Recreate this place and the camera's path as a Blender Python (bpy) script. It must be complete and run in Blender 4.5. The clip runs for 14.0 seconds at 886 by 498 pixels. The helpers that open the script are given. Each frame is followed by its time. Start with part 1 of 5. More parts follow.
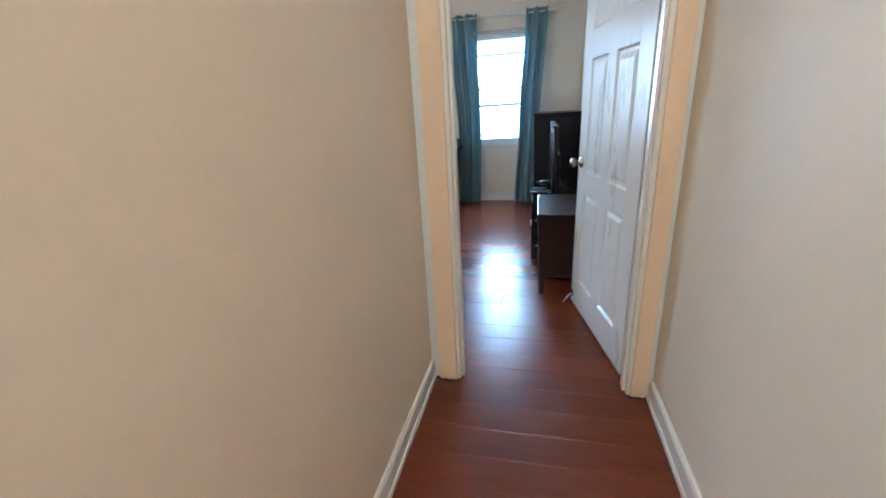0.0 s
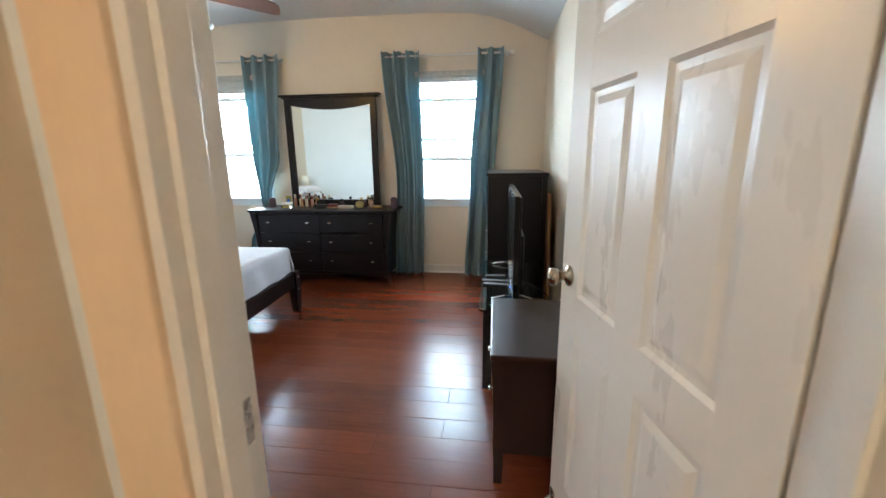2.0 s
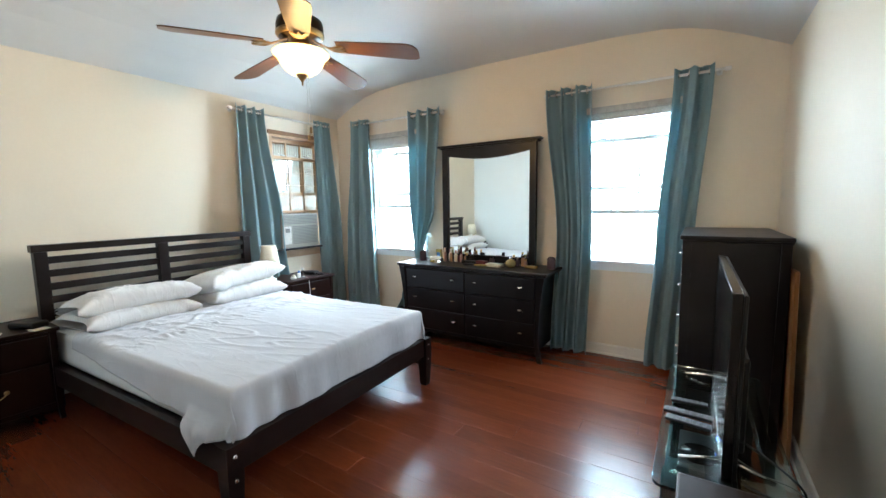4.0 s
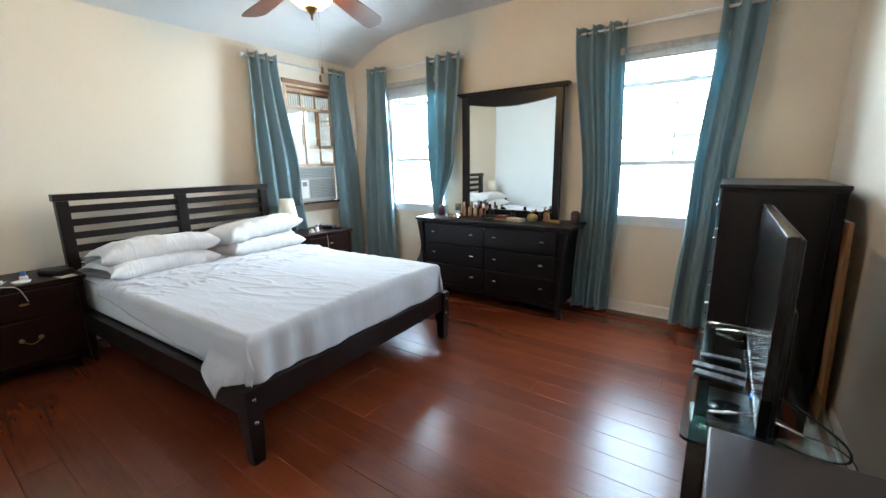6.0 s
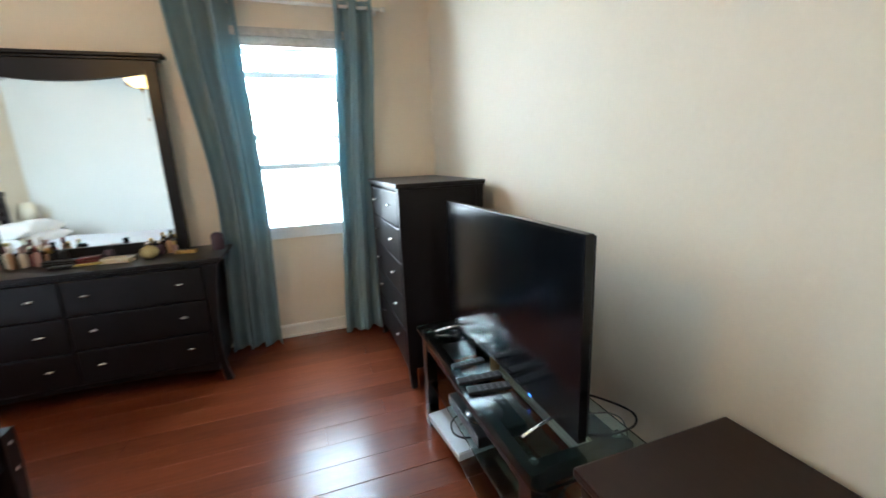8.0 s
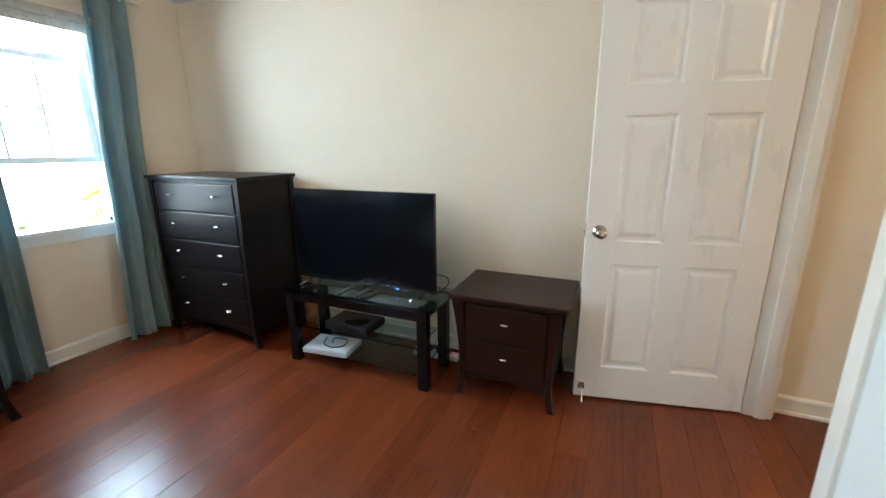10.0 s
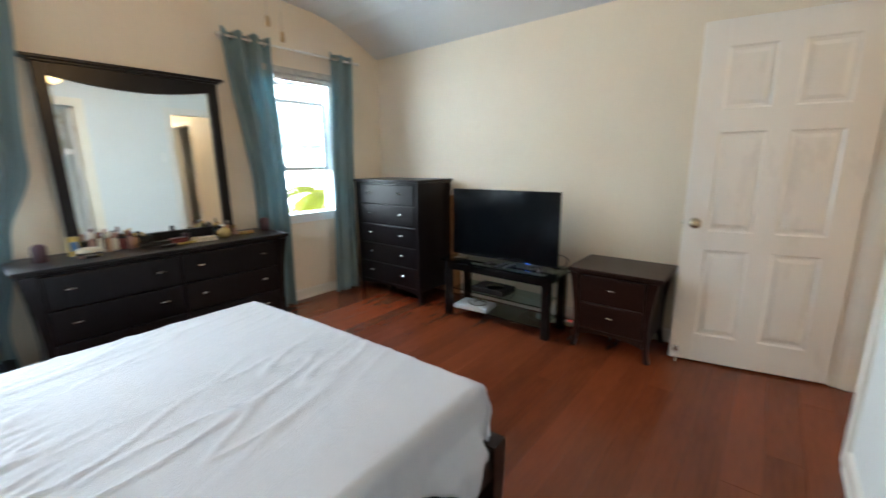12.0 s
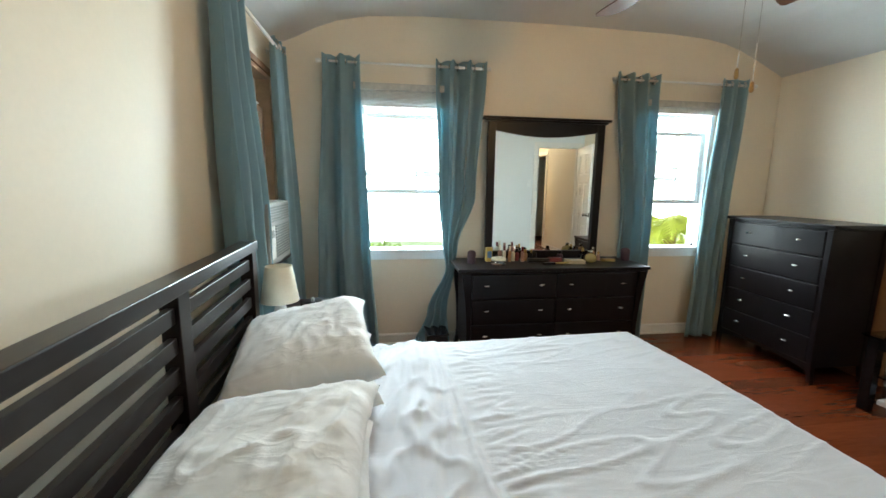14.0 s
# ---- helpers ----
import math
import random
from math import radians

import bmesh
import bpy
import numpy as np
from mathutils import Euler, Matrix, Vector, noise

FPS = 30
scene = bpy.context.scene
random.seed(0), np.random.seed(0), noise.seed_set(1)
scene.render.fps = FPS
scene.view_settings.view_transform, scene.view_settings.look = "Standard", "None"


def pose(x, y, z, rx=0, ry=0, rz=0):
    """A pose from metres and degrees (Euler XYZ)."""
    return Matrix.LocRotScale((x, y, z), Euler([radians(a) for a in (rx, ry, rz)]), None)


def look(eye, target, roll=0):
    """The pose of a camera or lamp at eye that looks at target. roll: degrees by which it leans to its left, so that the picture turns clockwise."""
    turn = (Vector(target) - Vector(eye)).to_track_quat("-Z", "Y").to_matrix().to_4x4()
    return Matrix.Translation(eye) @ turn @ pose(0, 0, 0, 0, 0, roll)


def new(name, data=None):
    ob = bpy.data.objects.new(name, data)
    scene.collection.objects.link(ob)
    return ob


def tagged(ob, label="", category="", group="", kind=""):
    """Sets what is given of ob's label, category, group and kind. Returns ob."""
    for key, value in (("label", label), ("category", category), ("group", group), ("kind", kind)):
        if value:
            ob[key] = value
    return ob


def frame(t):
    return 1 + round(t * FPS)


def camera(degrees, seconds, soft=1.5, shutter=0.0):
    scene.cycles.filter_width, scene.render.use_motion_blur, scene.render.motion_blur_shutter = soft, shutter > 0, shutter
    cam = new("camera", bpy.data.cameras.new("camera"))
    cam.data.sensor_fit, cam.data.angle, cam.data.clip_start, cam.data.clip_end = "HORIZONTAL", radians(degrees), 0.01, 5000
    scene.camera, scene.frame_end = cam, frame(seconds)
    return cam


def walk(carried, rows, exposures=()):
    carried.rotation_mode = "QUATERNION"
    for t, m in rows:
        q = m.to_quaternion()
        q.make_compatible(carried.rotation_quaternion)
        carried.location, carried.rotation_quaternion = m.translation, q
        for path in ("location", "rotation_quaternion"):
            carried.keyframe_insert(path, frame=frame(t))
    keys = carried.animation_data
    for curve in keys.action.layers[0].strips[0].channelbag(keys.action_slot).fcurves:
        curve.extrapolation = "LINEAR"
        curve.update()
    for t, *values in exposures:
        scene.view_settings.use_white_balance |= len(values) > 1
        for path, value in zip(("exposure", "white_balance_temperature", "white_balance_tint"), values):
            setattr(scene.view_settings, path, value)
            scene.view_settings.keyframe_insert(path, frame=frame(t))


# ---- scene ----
cam = camera(95.7, 14.0, shutter=0.3)
PATH = [
    (0, (0.26, 0.552, 1.23), (-0.188, 2.387, 0.573), -3.2),
    (0.5, (0.247, 0.846, 1.252), (0.052, 2.763, 0.718), -0.8),
    (1, (0.208, 1.163, 1.265), (0.107, 3.108, 0.808), -0.9),
    (1.5, (0.23, 1.464, 1.264), (0.098, 3.409, 0.819), -1.1),
    (2, (0.274, 1.762, 1.264), (0.024, 3.695, 0.818), -0.6),
    (2.5, (0.211, 2.01, 1.239), (-0.181, 3.928, 0.829), -0.4),
    (3, (0.212, 2.22, 1.265), (-0.408, 4.091, 0.923), -0.5),
    (3.5, (0.256, 2.36, 1.292), (-0.595, 4.151, 1.033), -0.8),
    (4, (0.283, 2.451, 1.324), (-0.782, 4.13, 1.105), -0.8),
    (6.5, (0.207, 2.57, 1.247), (-0.911, 4.162, 0.783), -1.3),
    (7, (0.11, 2.718, 1.277), (-0.552, 4.541, 0.786), -2.1),
    (7.5, (-0.049, 2.88, 1.258), (-0.087, 4.825, 0.797), -2.1),
    (8, (-0.228, 3.05, 1.256), (0.401, 4.897, 0.813), -2.5),
    (8.5, (-0.491, 3.125, 1.253), (0.8, 4.586, 0.806), -2.6),
    (9, (-0.829, 3.069, 1.264), (0.832, 4.094, 0.828), -0.9),
    (11.5, (-2.237, 2.712, 1.312), (-0.427, 3.405, 0.818), -0.2),
    (12, (-2.349, 2.642, 1.283), (-0.838, 3.882, 0.863), -0.7),
    (12.5, (-2.537, 2.723, 1.295), (-1.43, 4.347, 0.926), -0.3),
    (13, (-2.617, 2.714, 1.298), (-1.937, 4.568, 0.979), 0.2),
    (13.5, (-2.673, 2.718, 1.346), (-2.27, 4.651, 1.032), 0.7),
    (14, (-2.743, 2.746, 1.373), (-2.468, 4.701, 1.054), 0.8),
]
walk(cam, [(t, look(eye, target, roll)) for t, eye, target, roll in PATH], exposures=[(0, 0.81, 4550, 2), (0.5, 0.80, 5150, 6), (1.0, 0.83, 5750, 8), (2.0, 0.83, 5650, 5), (2.5, 0.81, 5450, 0), (4.0, 0.83, 5650, 3), (6.5, 0.89, 5580, 4), (8.0, 0.97, 5680, 4), (9.2, 0.95, 5550, 1), (11.4, 0.87, 5800, 5), (12.5, 0.55, 5800, 4), (14.0, 0.53, 6100, 0)])

# ---- world and large lights ----
world = bpy.data.worlds.new("sky")
scene.world = world
world.use_nodes = True
wn = world.node_tree
sky = wn.nodes.new("ShaderNodeTexSky")
sky.sky_type = "NISHITA"
sky.sun_disc = False
sky.sun_elevation = radians(48)
sky.sun_rotation = radians(200)
wn.links.new(sky.outputs[0], wn.nodes["Background"].inputs[0])
wn.nodes["Background"].inputs[1].default_value = 0.15

sun_data = bpy.data.lights.new("sun", "SUN")
sun_data.energy, sun_data.angle, sun_data.color = 5.0, radians(0.6), (1.0, 0.94, 0.85)
sun = new("sun", sun_data)
sun.matrix_world = look((0, 0, 30), (0 + 8, 0 + 22, 3))


def sky_lamp(name, m, sx, sy, watts):
    """Daylight standing in a window's opening."""
    d = bpy.data.lights.new(name, "AREA")
    d.shape, d.size, d.size_y, d.energy, d.color = "RECTANGLE", sx, sy, watts, (0.84, 0.94, 1.0)
    ob = new(name, d)
    ob.matrix_world = m
    return ob


DAY = 46.5
sky_lamp("window_light", look((-2.60, 6.32, 1.505), (-2.60, 0.32, -1.9)), 0.72, 1.06, DAY * 1.85)
sky_lamp("window_light", look((-0.24, 6.29, 1.675), (-0.24, 0.29, -1.3)), 0.72, 0.72, DAY * 1.15)

fan_lamp = bpy.data.lights.new("fan_bulb", "POINT")
fan_lamp.energy, fan_lamp.shadow_soft_size, fan_lamp.color = 19.0, 0.04, (1.0, 0.56, 0.20)
new("fan_bulb", fan_lamp).location = (-1.598, 3.99, 2.095)
hall_lamp = bpy.data.lights.new("hall_bulb", "POINT")
hall_lamp.energy, hall_lamp.shadow_soft_size, hall_lamp.color = 46.0, 0.07, (1.0, 0.80, 0.57)
new("hall_bulb", hall_lamp).location = (0.3, -0.35, 2.28)

# ---- materials ----
def nodes_of(name):
    m = bpy.data.materials.new(name)
    m.use_nodes = True
    nt = m.node_tree
    return m, nt, nt.nodes["Principled BSDF"]


def put(nt, kind, **sockets):
    n = nt.nodes.new(kind)
    for k, v in sockets.items():
        n.inputs[k.replace("_", " ")].default_value = v
    return n


def surface(name, base, rough=0.5, vary=0.12, scale=6.0, fine=120.0, bump=0.05, metal=0.0, stretch=(1, 1, 1), coat=0.0,
            sheen=0.0, per_object=0.0, stain=None, spec=0.5, rough_vary=0.12):
    """A plain material with blotches, grain and relief at two scales, in metres of the object."""
    m, nt, p = nodes_of(name)
    L = nt.links.new
    tc = nt.nodes.new("ShaderNodeTexCoord")
    mp = put(nt, "ShaderNodeMapping", Scale=stretch)
    L(tc.outputs["Object"], mp.inputs[0])
    big = put(nt, "ShaderNodeTexNoise", Scale=scale, Detail=5.0, Roughness=0.6)
    small = put(nt, "ShaderNodeTexNoise", Scale=fine, Detail=3.0, Roughness=0.6)
    L(mp.outputs[0], big.inputs["Vector"]), L(mp.outputs[0], small.inputs["Vector"])
    add = nt.nodes.new("ShaderNodeMath")
    add.operation = "MULTIPLY_ADD"
    L(big.outputs[0], add.inputs[0])
    add.inputs[1].default_value = 0.65
    mul = nt.nodes.new("ShaderNodeMath")
    mul.operation = "MULTIPLY"
    L(small.outputs[0], mul.inputs[0])
    mul.inputs[1].default_value = 0.35
    L(mul.outputs[0], add.inputs[2])
    value = add.outputs[0]
    if per_object:
        info = nt.nodes.new("ShaderNodeObjectInfo")
        rnd = nt.nodes.new("ShaderNodeMath")
        rnd.operation = "MULTIPLY_ADD"
        L(info.outputs["Random"], rnd.inputs[0])
        rnd.inputs[1].default_value = per_object
        L(value, rnd.inputs[2])
        sub = nt.nodes.new("ShaderNodeMath")
        sub.operation = "SUBTRACT"
        L(rnd.outputs[0], sub.inputs[0])
        sub.inputs[1].default_value = per_object / 2
        value = sub.outputs[0]
    ramp = nt.nodes.new("ShaderNodeValToRGB")
    lo = [max(0.0, c * (1 - vary * 1.6)) for c in base]
    hi = [min(1.0, c * (1 + vary * 1.6)) for c in base]
    ramp.color_ramp.elements[0].position, ramp.color_ramp.elements[1].position = 0.2, 0.8
    ramp.color_ramp.elements[0].color, ramp.color_ramp.elements[1].color = (*lo, 1), (*hi, 1)
    L(value, ramp.inputs[0])
    colour = ramp.outputs[0]
    if stain:
        sc, amount, col = stain
        sn = put(nt, "ShaderNodeTexNoise", Scale=sc, Detail=6.0, Roughness=0.7)
        L(tc.outputs["Object"], sn.inputs["Vector"])
        sr = nt.nodes.new("ShaderNodeMapRange")
        sr.inputs["From Min"].default_value, sr.inputs["From Max"].default_value = 0.55, 0.75
        sr.inputs["To Max"].default_value = amount
        L(sn.outputs[0], sr.inputs["Value"])
        mix = nt.nodes.new("ShaderNodeMix")
        mix.data_type = "RGBA"
        L(sr.outputs[0], mix.inputs["Factor"]), L(colour, mix.inputs[6])
        mix.inputs[7].default_value = (*col, 1)
        colour = mix.outputs[2]
    L(colour, p.inputs["Base Color"])
    rr = nt.nodes.new("ShaderNodeMapRange")
    rr.inputs["To Min"].default_value, rr.inputs["To Max"].default_value = max(0.02, rough - rough_vary), min(1, rough + rough_vary)
    L(big.outputs[0], rr.inputs["Value"]), L(rr.outputs[0], p.inputs["Roughness"])
    if bump:
        b = put(nt, "ShaderNodeBump", Strength=min(1.0, bump * 6), Distance=0.002)
        L(value if not per_object else add.outputs[0], b.inputs["Height"]), L(b.outputs[0], p.inputs["Normal"])
    p.inputs["Metallic"].default_value = metal
    p.inputs["Coat Weight"].default_value = coat
    p.inputs["Coat Roughness"].default_value = 0.17
    p.inputs["Sheen Weight"].default_value = sheen
    p.inputs["Specular IOR Level"].default_value = spec
    return m


def glass(name, colour=(0.97, 0.99, 0.98), rough=0.0, ior=1.45):
    m, nt, p = nodes_of(name)
    p.inputs["Base Color"].default_value = (*colour, 1)
    p.inputs["Roughness"].default_value, p.inputs["IOR"].default_value = rough, ior
    p.inputs["Transmission Weight"].default_value = 1.0
    return m


def glow(name, colour, strength, base=(0.9, 0.85, 0.75)):
    m, nt, p = nodes_of(name)
    p.inputs["Base Color"].default_value = (*base, 1)
    p.inputs["Emission Color"].default_value = (*colour, 1)
    p.inputs["Emission Strength"].default_value = strength
    return m


M_WALL = surface("cream wall paint", (0.74, 0.66, 0.53), 0.66, 0.035, 1.6, 55, 0.05, stain=(1.3, 0.12, (0.60, 0.50, 0.38)))
M_HALL = surface("tan hall paint", (0.74, 0.62, 0.47), 0.5, 0.04, 1.8, 55, 0.05, stain=(1.6, 0.14, (0.55, 0.42, 0.30)))
M_SOUTH = surface("pale wall paint", (0.70, 0.705, 0.68), 0.5, 0.03, 1.6, 55, 0.05, stain=(1.8, 0.08, (0.62, 0.58, 0.5)))
M_CEIL = surface("ceiling paint", (0.61, 0.605, 0.59), 0.6, 0.03, 1.2, 60, 0.05)
M_TRIM = surface("white gloss trim paint", (0.74, 0.70, 0.63), 0.3, 0.05, 9, 140, 0.05, stain=(9, 0.04, (0.5, 0.4, 0.3)), rough_vary=0.04)
M_CREAM = surface("warm cream gloss paint", (0.80, 0.72, 0.58), 0.32, 0.03, 6, 120, 0.05)
# The hall lamp's orange light is put into the white base; streaks are stains.
M_CASING = surface("worn white casing paint in hall light", (0.74, 0.57, 0.39), 0.40, 0.04, 7, 120, 0.05, stretch=(1, 1, 0.2), stain=(2.2, 0.25, (0.62, 0.37, 0.19)), rough_vary=0.05)
M_OAK = surface("tan window wood", (0.55, 0.37, 0.23), 0.5, 0.2, 9, 120, 0.05)
M_SASH = surface("white window paint", (0.74, 0.79, 0.81), 0.35, 0.04, 10, 140, 0.05)
M_DOOR = surface("white door paint", (0.80, 0.775, 0.735), 0.28, 0.018, 5, 130, 0.035, stretch=(1, 1, 0.25), stain=(6, 0.02, (0.6, 0.52, 0.44)), rough_vary=0.03)
M_PLANK = surface("red-brown varnished floorboard", (0.140, 0.031, 0.0105), 0.25, 0.28, 4, 70, 0.012, stretch=(0.10, 1, 1), per_object=0.24,
                  stain=(1.6, 0.30, (0.21, 0.070, 0.020)), rough_vary=0.05, spec=0.42)
M_SUB = surface("dark floor joint", (0.10, 0.028, 0.011), 0.6, 0.2, 8, 60, 0)
M_DARK = surface("espresso-stained wood", (0.0070, 0.0056, 0.0075), 0.36, 0.3, 6, 90, 0.03, stretch=(1, 1, 0.2), rough_vary=0.06, spec=0.24)
M_BED = surface("espresso bed wood", (0.010, 0.006, 0.0055), 0.32, 0.3, 6, 90, 0.05, stretch=(0.2, 1, 1), rough_vary=0.1, spec=0.28)
M_CHERRY = surface("dark cherry-stained wood", (0.018, 0.0065, 0.0045), 0.30, 0.35, 5, 90, 0.03, stretch=(0.2, 1, 1), rough_vary=0.06, spec=0.28)
M_OLD = surface("worn dark cherry-stained wood", (0.011, 0.0030, 0.0021), 0.36, 0.35, 5, 90, 0.03, stretch=(0.2, 1, 1), rough_vary=0.06, spec=0.22)
M_SILVER = surface("brushed nickel", (0.62, 0.60, 0.56), 0.26, 0.08, 20, 200, 0.02, metal=1.0)
M_AGED = surface("worn warm nickel", (0.42, 0.35, 0.26), 0.24, 0.2, 20, 160, 0.03, metal=1.0)
M_CHROME = surface("polished chrome", (0.75, 0.74, 0.72), 0.1, 0.04, 20, 200, 0, metal=1.0, rough_vary=0.05)
M_BRASS = surface("antique brass", (0.36, 0.22, 0.09), 0.32, 0.2, 18, 160, 0.03, metal=1.0)
M_BLACK = surface("black plastic", (0.008, 0.008, 0.009), 0.4, 0.2, 20, 200, 0.03, spec=0.3)
M_LACQ = surface("black lacquer", (0.005, 0.005, 0.006), 0.18, 0.2, 12, 160, 0.01, rough_vary=0.05, spec=0.3)
M_SCREEN = surface("dark television panel", (0.003, 0.004, 0.006), 0.16, 0.1, 3, 80, 0, rough_vary=0.04, spec=0.35)
M_CURTAIN = surface("teal-grey curtain cloth", (0.225, 0.325, 0.358), 0.85, 0.12, 5, 420, 0.12, sheen=0.25, stretch=(1, 1, 0.35))
M_SHEET = surface("white cotton sheet", (0.54, 0.54, 0.575), 0.9, 0.03, 5, 600, 0.1, sheen=0.2)
def creases(mat, stretch, angle, scale, depth, strength):
    """Adds faint thread-like creases to a cloth."""
    nt = mat.node_tree
    tc = nt.nodes.new("ShaderNodeTexCoord")
    mp = put(nt, "ShaderNodeMapping", Scale=stretch, Rotation=(0, 0, angle))
    nt.links.new(tc.outputs["Object"], mp.inputs[0])
    n = put(nt, "ShaderNodeTexNoise", Scale=scale, Detail=2.5, Roughness=0.55, Distortion=0.6)
    nt.links.new(mp.outputs[0], n.inputs["Vector"])
    r = nt.nodes.new("ShaderNodeValToRGB")
    e = r.color_ramp.elements
    e[0].position, e[0].color, e[1].position, e[1].color = 0.42, (0, 0, 0, 1), 0.5, (1, 1, 1, 1)
    e.new(0.60).color = (0, 0, 0, 1)
    nt.links.new(n.outputs[0], r.inputs[0])
    b = put(nt, "ShaderNodeBump", Strength=strength, Distance=depth)
    p = nt.nodes["Principled BSDF"]
    old = p.inputs["Normal"].links[0].from_socket
    nt.links.new(old, b.inputs["Normal"]), nt.links.new(r.outputs[0], b.inputs["Height"])
    nt.links.new(b.outputs[0], p.inputs["Normal"])


creases(M_SHEET, (3.2, 0.8, 1), 0.25, 4.0, 0.006, 0.11)
M_PILLOW = surface("white pillow cotton", (0.68, 0.665, 0.655), 0.9, 0.03, 6, 600, 0.1, sheen=0.2)
creases(M_PILLOW, (2.4, 1.2, 1), 0.6, 5.0, 0.006, 0.2)
M_MATT = surface("white mattress ticking", (0.72, 0.72, 0.73), 0.9, 0.04, 20, 400, 0.15)
M_WHITEP = surface("white enamel", (0.75, 0.74, 0.70), 0.35, 0.05, 14, 160, 0.03)
# Off-white case with shade put into its base, offsetting the strong window lamp.
M_AC = surface("shade-darkened off-white plastic", (0.20, 0.185, 0.155), 0.45, 0.06, 14, 160, 0.03)
M_GRILLE = surface("grey grille plastic", (0.085, 0.082, 0.07), 0.5, 0.1, 20, 200, 0.03)
M_BAMBOO = surface("brown woven blind", (0.24, 0.13, 0.065), 0.7, 0.35, 30, 220, 0.2)
M_REED = surface("thin woven reeds", (0.55, 0.50, 0.42), 0.8, 0.35, 30, 220, 0.2)
M_BLADE = surface("walnut fan blade", (0.13, 0.055, 0.025), 0.35, 0.3, 6, 90, 0.04, stretch=(0.2, 1, 1))
M_SHADE = surface("cream lampshade cloth", (0.72, 0.66, 0.52), 0.9, 0.06, 30, 300, 0.1)
M_BOARD = surface("raw brown wood board", (0.28, 0.14, 0.06), 0.6, 0.2, 8, 90, 0.05)
M_PAPER = surface("white glossy magazine paper", (0.50, 0.53, 0.57), 0.4, 0.08, 8, 90, 0.02)
M_GLASS = glass("window glass")
M_TABLE = glass("green-edged table glass", (0.64, 0.80, 0.78))
M_CLEAR = glass("clear bottle glass", (0.95, 0.95, 0.90))
M_MIRROR, _nt, _p = nodes_of("silvered mirror")
_p.inputs["Base Color"].default_value = (0.82, 0.855, 0.84, 1)
_p.inputs["Metallic"].default_value, _p.inputs["Roughness"].default_value = 1.0, 0.012
M_GLOBE = glow("lit alabaster globe", (1.0, 0.62, 0.20), 2.3, (0.75, 0.6, 0.4))
M_HALLGLOBE = glow("lit hall globe", (1.0, 0.7, 0.4), 4.0)

def let_through(mat, colour, amount):
    """Lets part of the light pass through thin cloth or leaf."""
    nt = mat.node_tree
    tr = put(nt, "ShaderNodeBsdfTranslucent", Color=(*colour, 1))
    mx = put(nt, "ShaderNodeMixShader", Fac=amount)
    nt.links.new(nt.nodes["Principled BSDF"].outputs[0], mx.inputs[1])
    nt.links.new(tr.outputs[0], mx.inputs[2])
    nt.links.new(mx.outputs[0], nt.nodes["Material Output"].inputs[0])


let_through(M_CURTAIN, (0.19, 0.345, 0.39), 0.26)
M_LED = glow("blue indicator", (0.05, 0.2, 1.0), 4.0, (0.05, 0.1, 0.4))
M_RED = glow("red indicator", (1.0, 0.05, 0.03), 0.8, (0.4, 0.05, 0.05))
M_FAR = glow("bright hazy distance", (0.90, 0.96, 1.0), 8.0)
M_LEAF = surface("hedge leaves", (0.14, 0.19, 0.06), 0.6, 0.4, 4, 40, 0.1, per_object=0.3)
M_PALM = surface("sunlit palm leaf", (0.32, 0.34, 0.05), 0.5, 0.35, 3, 40, 0.1)
M_SEA = surface("bright calm water", (0.35, 0.42, 0.45), 0.12, 0.1, 0.5, 6, 0.02)
let_through(M_PALM, (0.5, 0.55, 0.06), 0.5)
let_through(M_REED, (0.62, 0.62, 0.59), 0.65)
let_through(M_LEAF, (0.3, 0.4, 0.1), 0.4)
M_GRASS = surface("lawn", (0.11, 0.15, 0.045), 0.9, 0.3, 0.4, 8, 0.1)


def tint(name, colour, rough=0.4, metal=0.0):
    return surface(name, colour, rough, 0.1, 20, 200, 0.02, metal=metal)

# ---- mesh helpers ----
def part(name, bm, material, parent=None, label="", smooth=False, m=None, kind=""):
    """Links a bmesh as one mesh object, in the frame of its parent."""
    me = bpy.data.meshes.new(name)
    bmesh.ops.recalc_face_normals(bm, faces=bm.faces[:])
    if smooth:
        for f in bm.faces:
            f.smooth = True
    bm.to_mesh(me)
    bm.free()
    me.materials.append(material)
    ob = new(name, me)
    if parent is not None:
        ob.parent = parent
    if m is not None:
        ob.matrix_basis = m
    return tagged(ob, label=label, kind=kind)


def thing(name, label, category, m=None, group="", kind=""):
    ob = new(name)
    ob.empty_display_size = 0.05
    if m is not None:
        ob.matrix_world = m
    return tagged(ob, label, category, group, kind)


def solo(name, bm, material, label, category, m=None, group="", kind="", smooth=False):
    return tagged(part(name, bm, material, None, "", smooth, m), label, category, group, kind)


def box(bm, x0, x1, y0, y1, z0, z1, bevel=0.0, seg=2):
    vs = [bm.verts.new((x, y, z)) for z in (z0, z1) for y in (y0, y1) for x in (x0, x1)]
    fs = [bm.faces.new([vs[i] for i in q]) for q in ((0, 2, 3, 1), (4, 5, 7, 6), (0, 1, 5, 4), (2, 6, 7, 3), (0, 4, 6, 2), (1, 3, 7, 5))]
    if bevel:
        es = list({e for f in fs for e in f.edges})
        bmesh.ops.bevel(bm, geom=es, offset=bevel, segments=seg, affect="EDGES", profile=0.6)
    return bm


def boxed(*a, **k):
    return box(bmesh.new(), *a, **k)


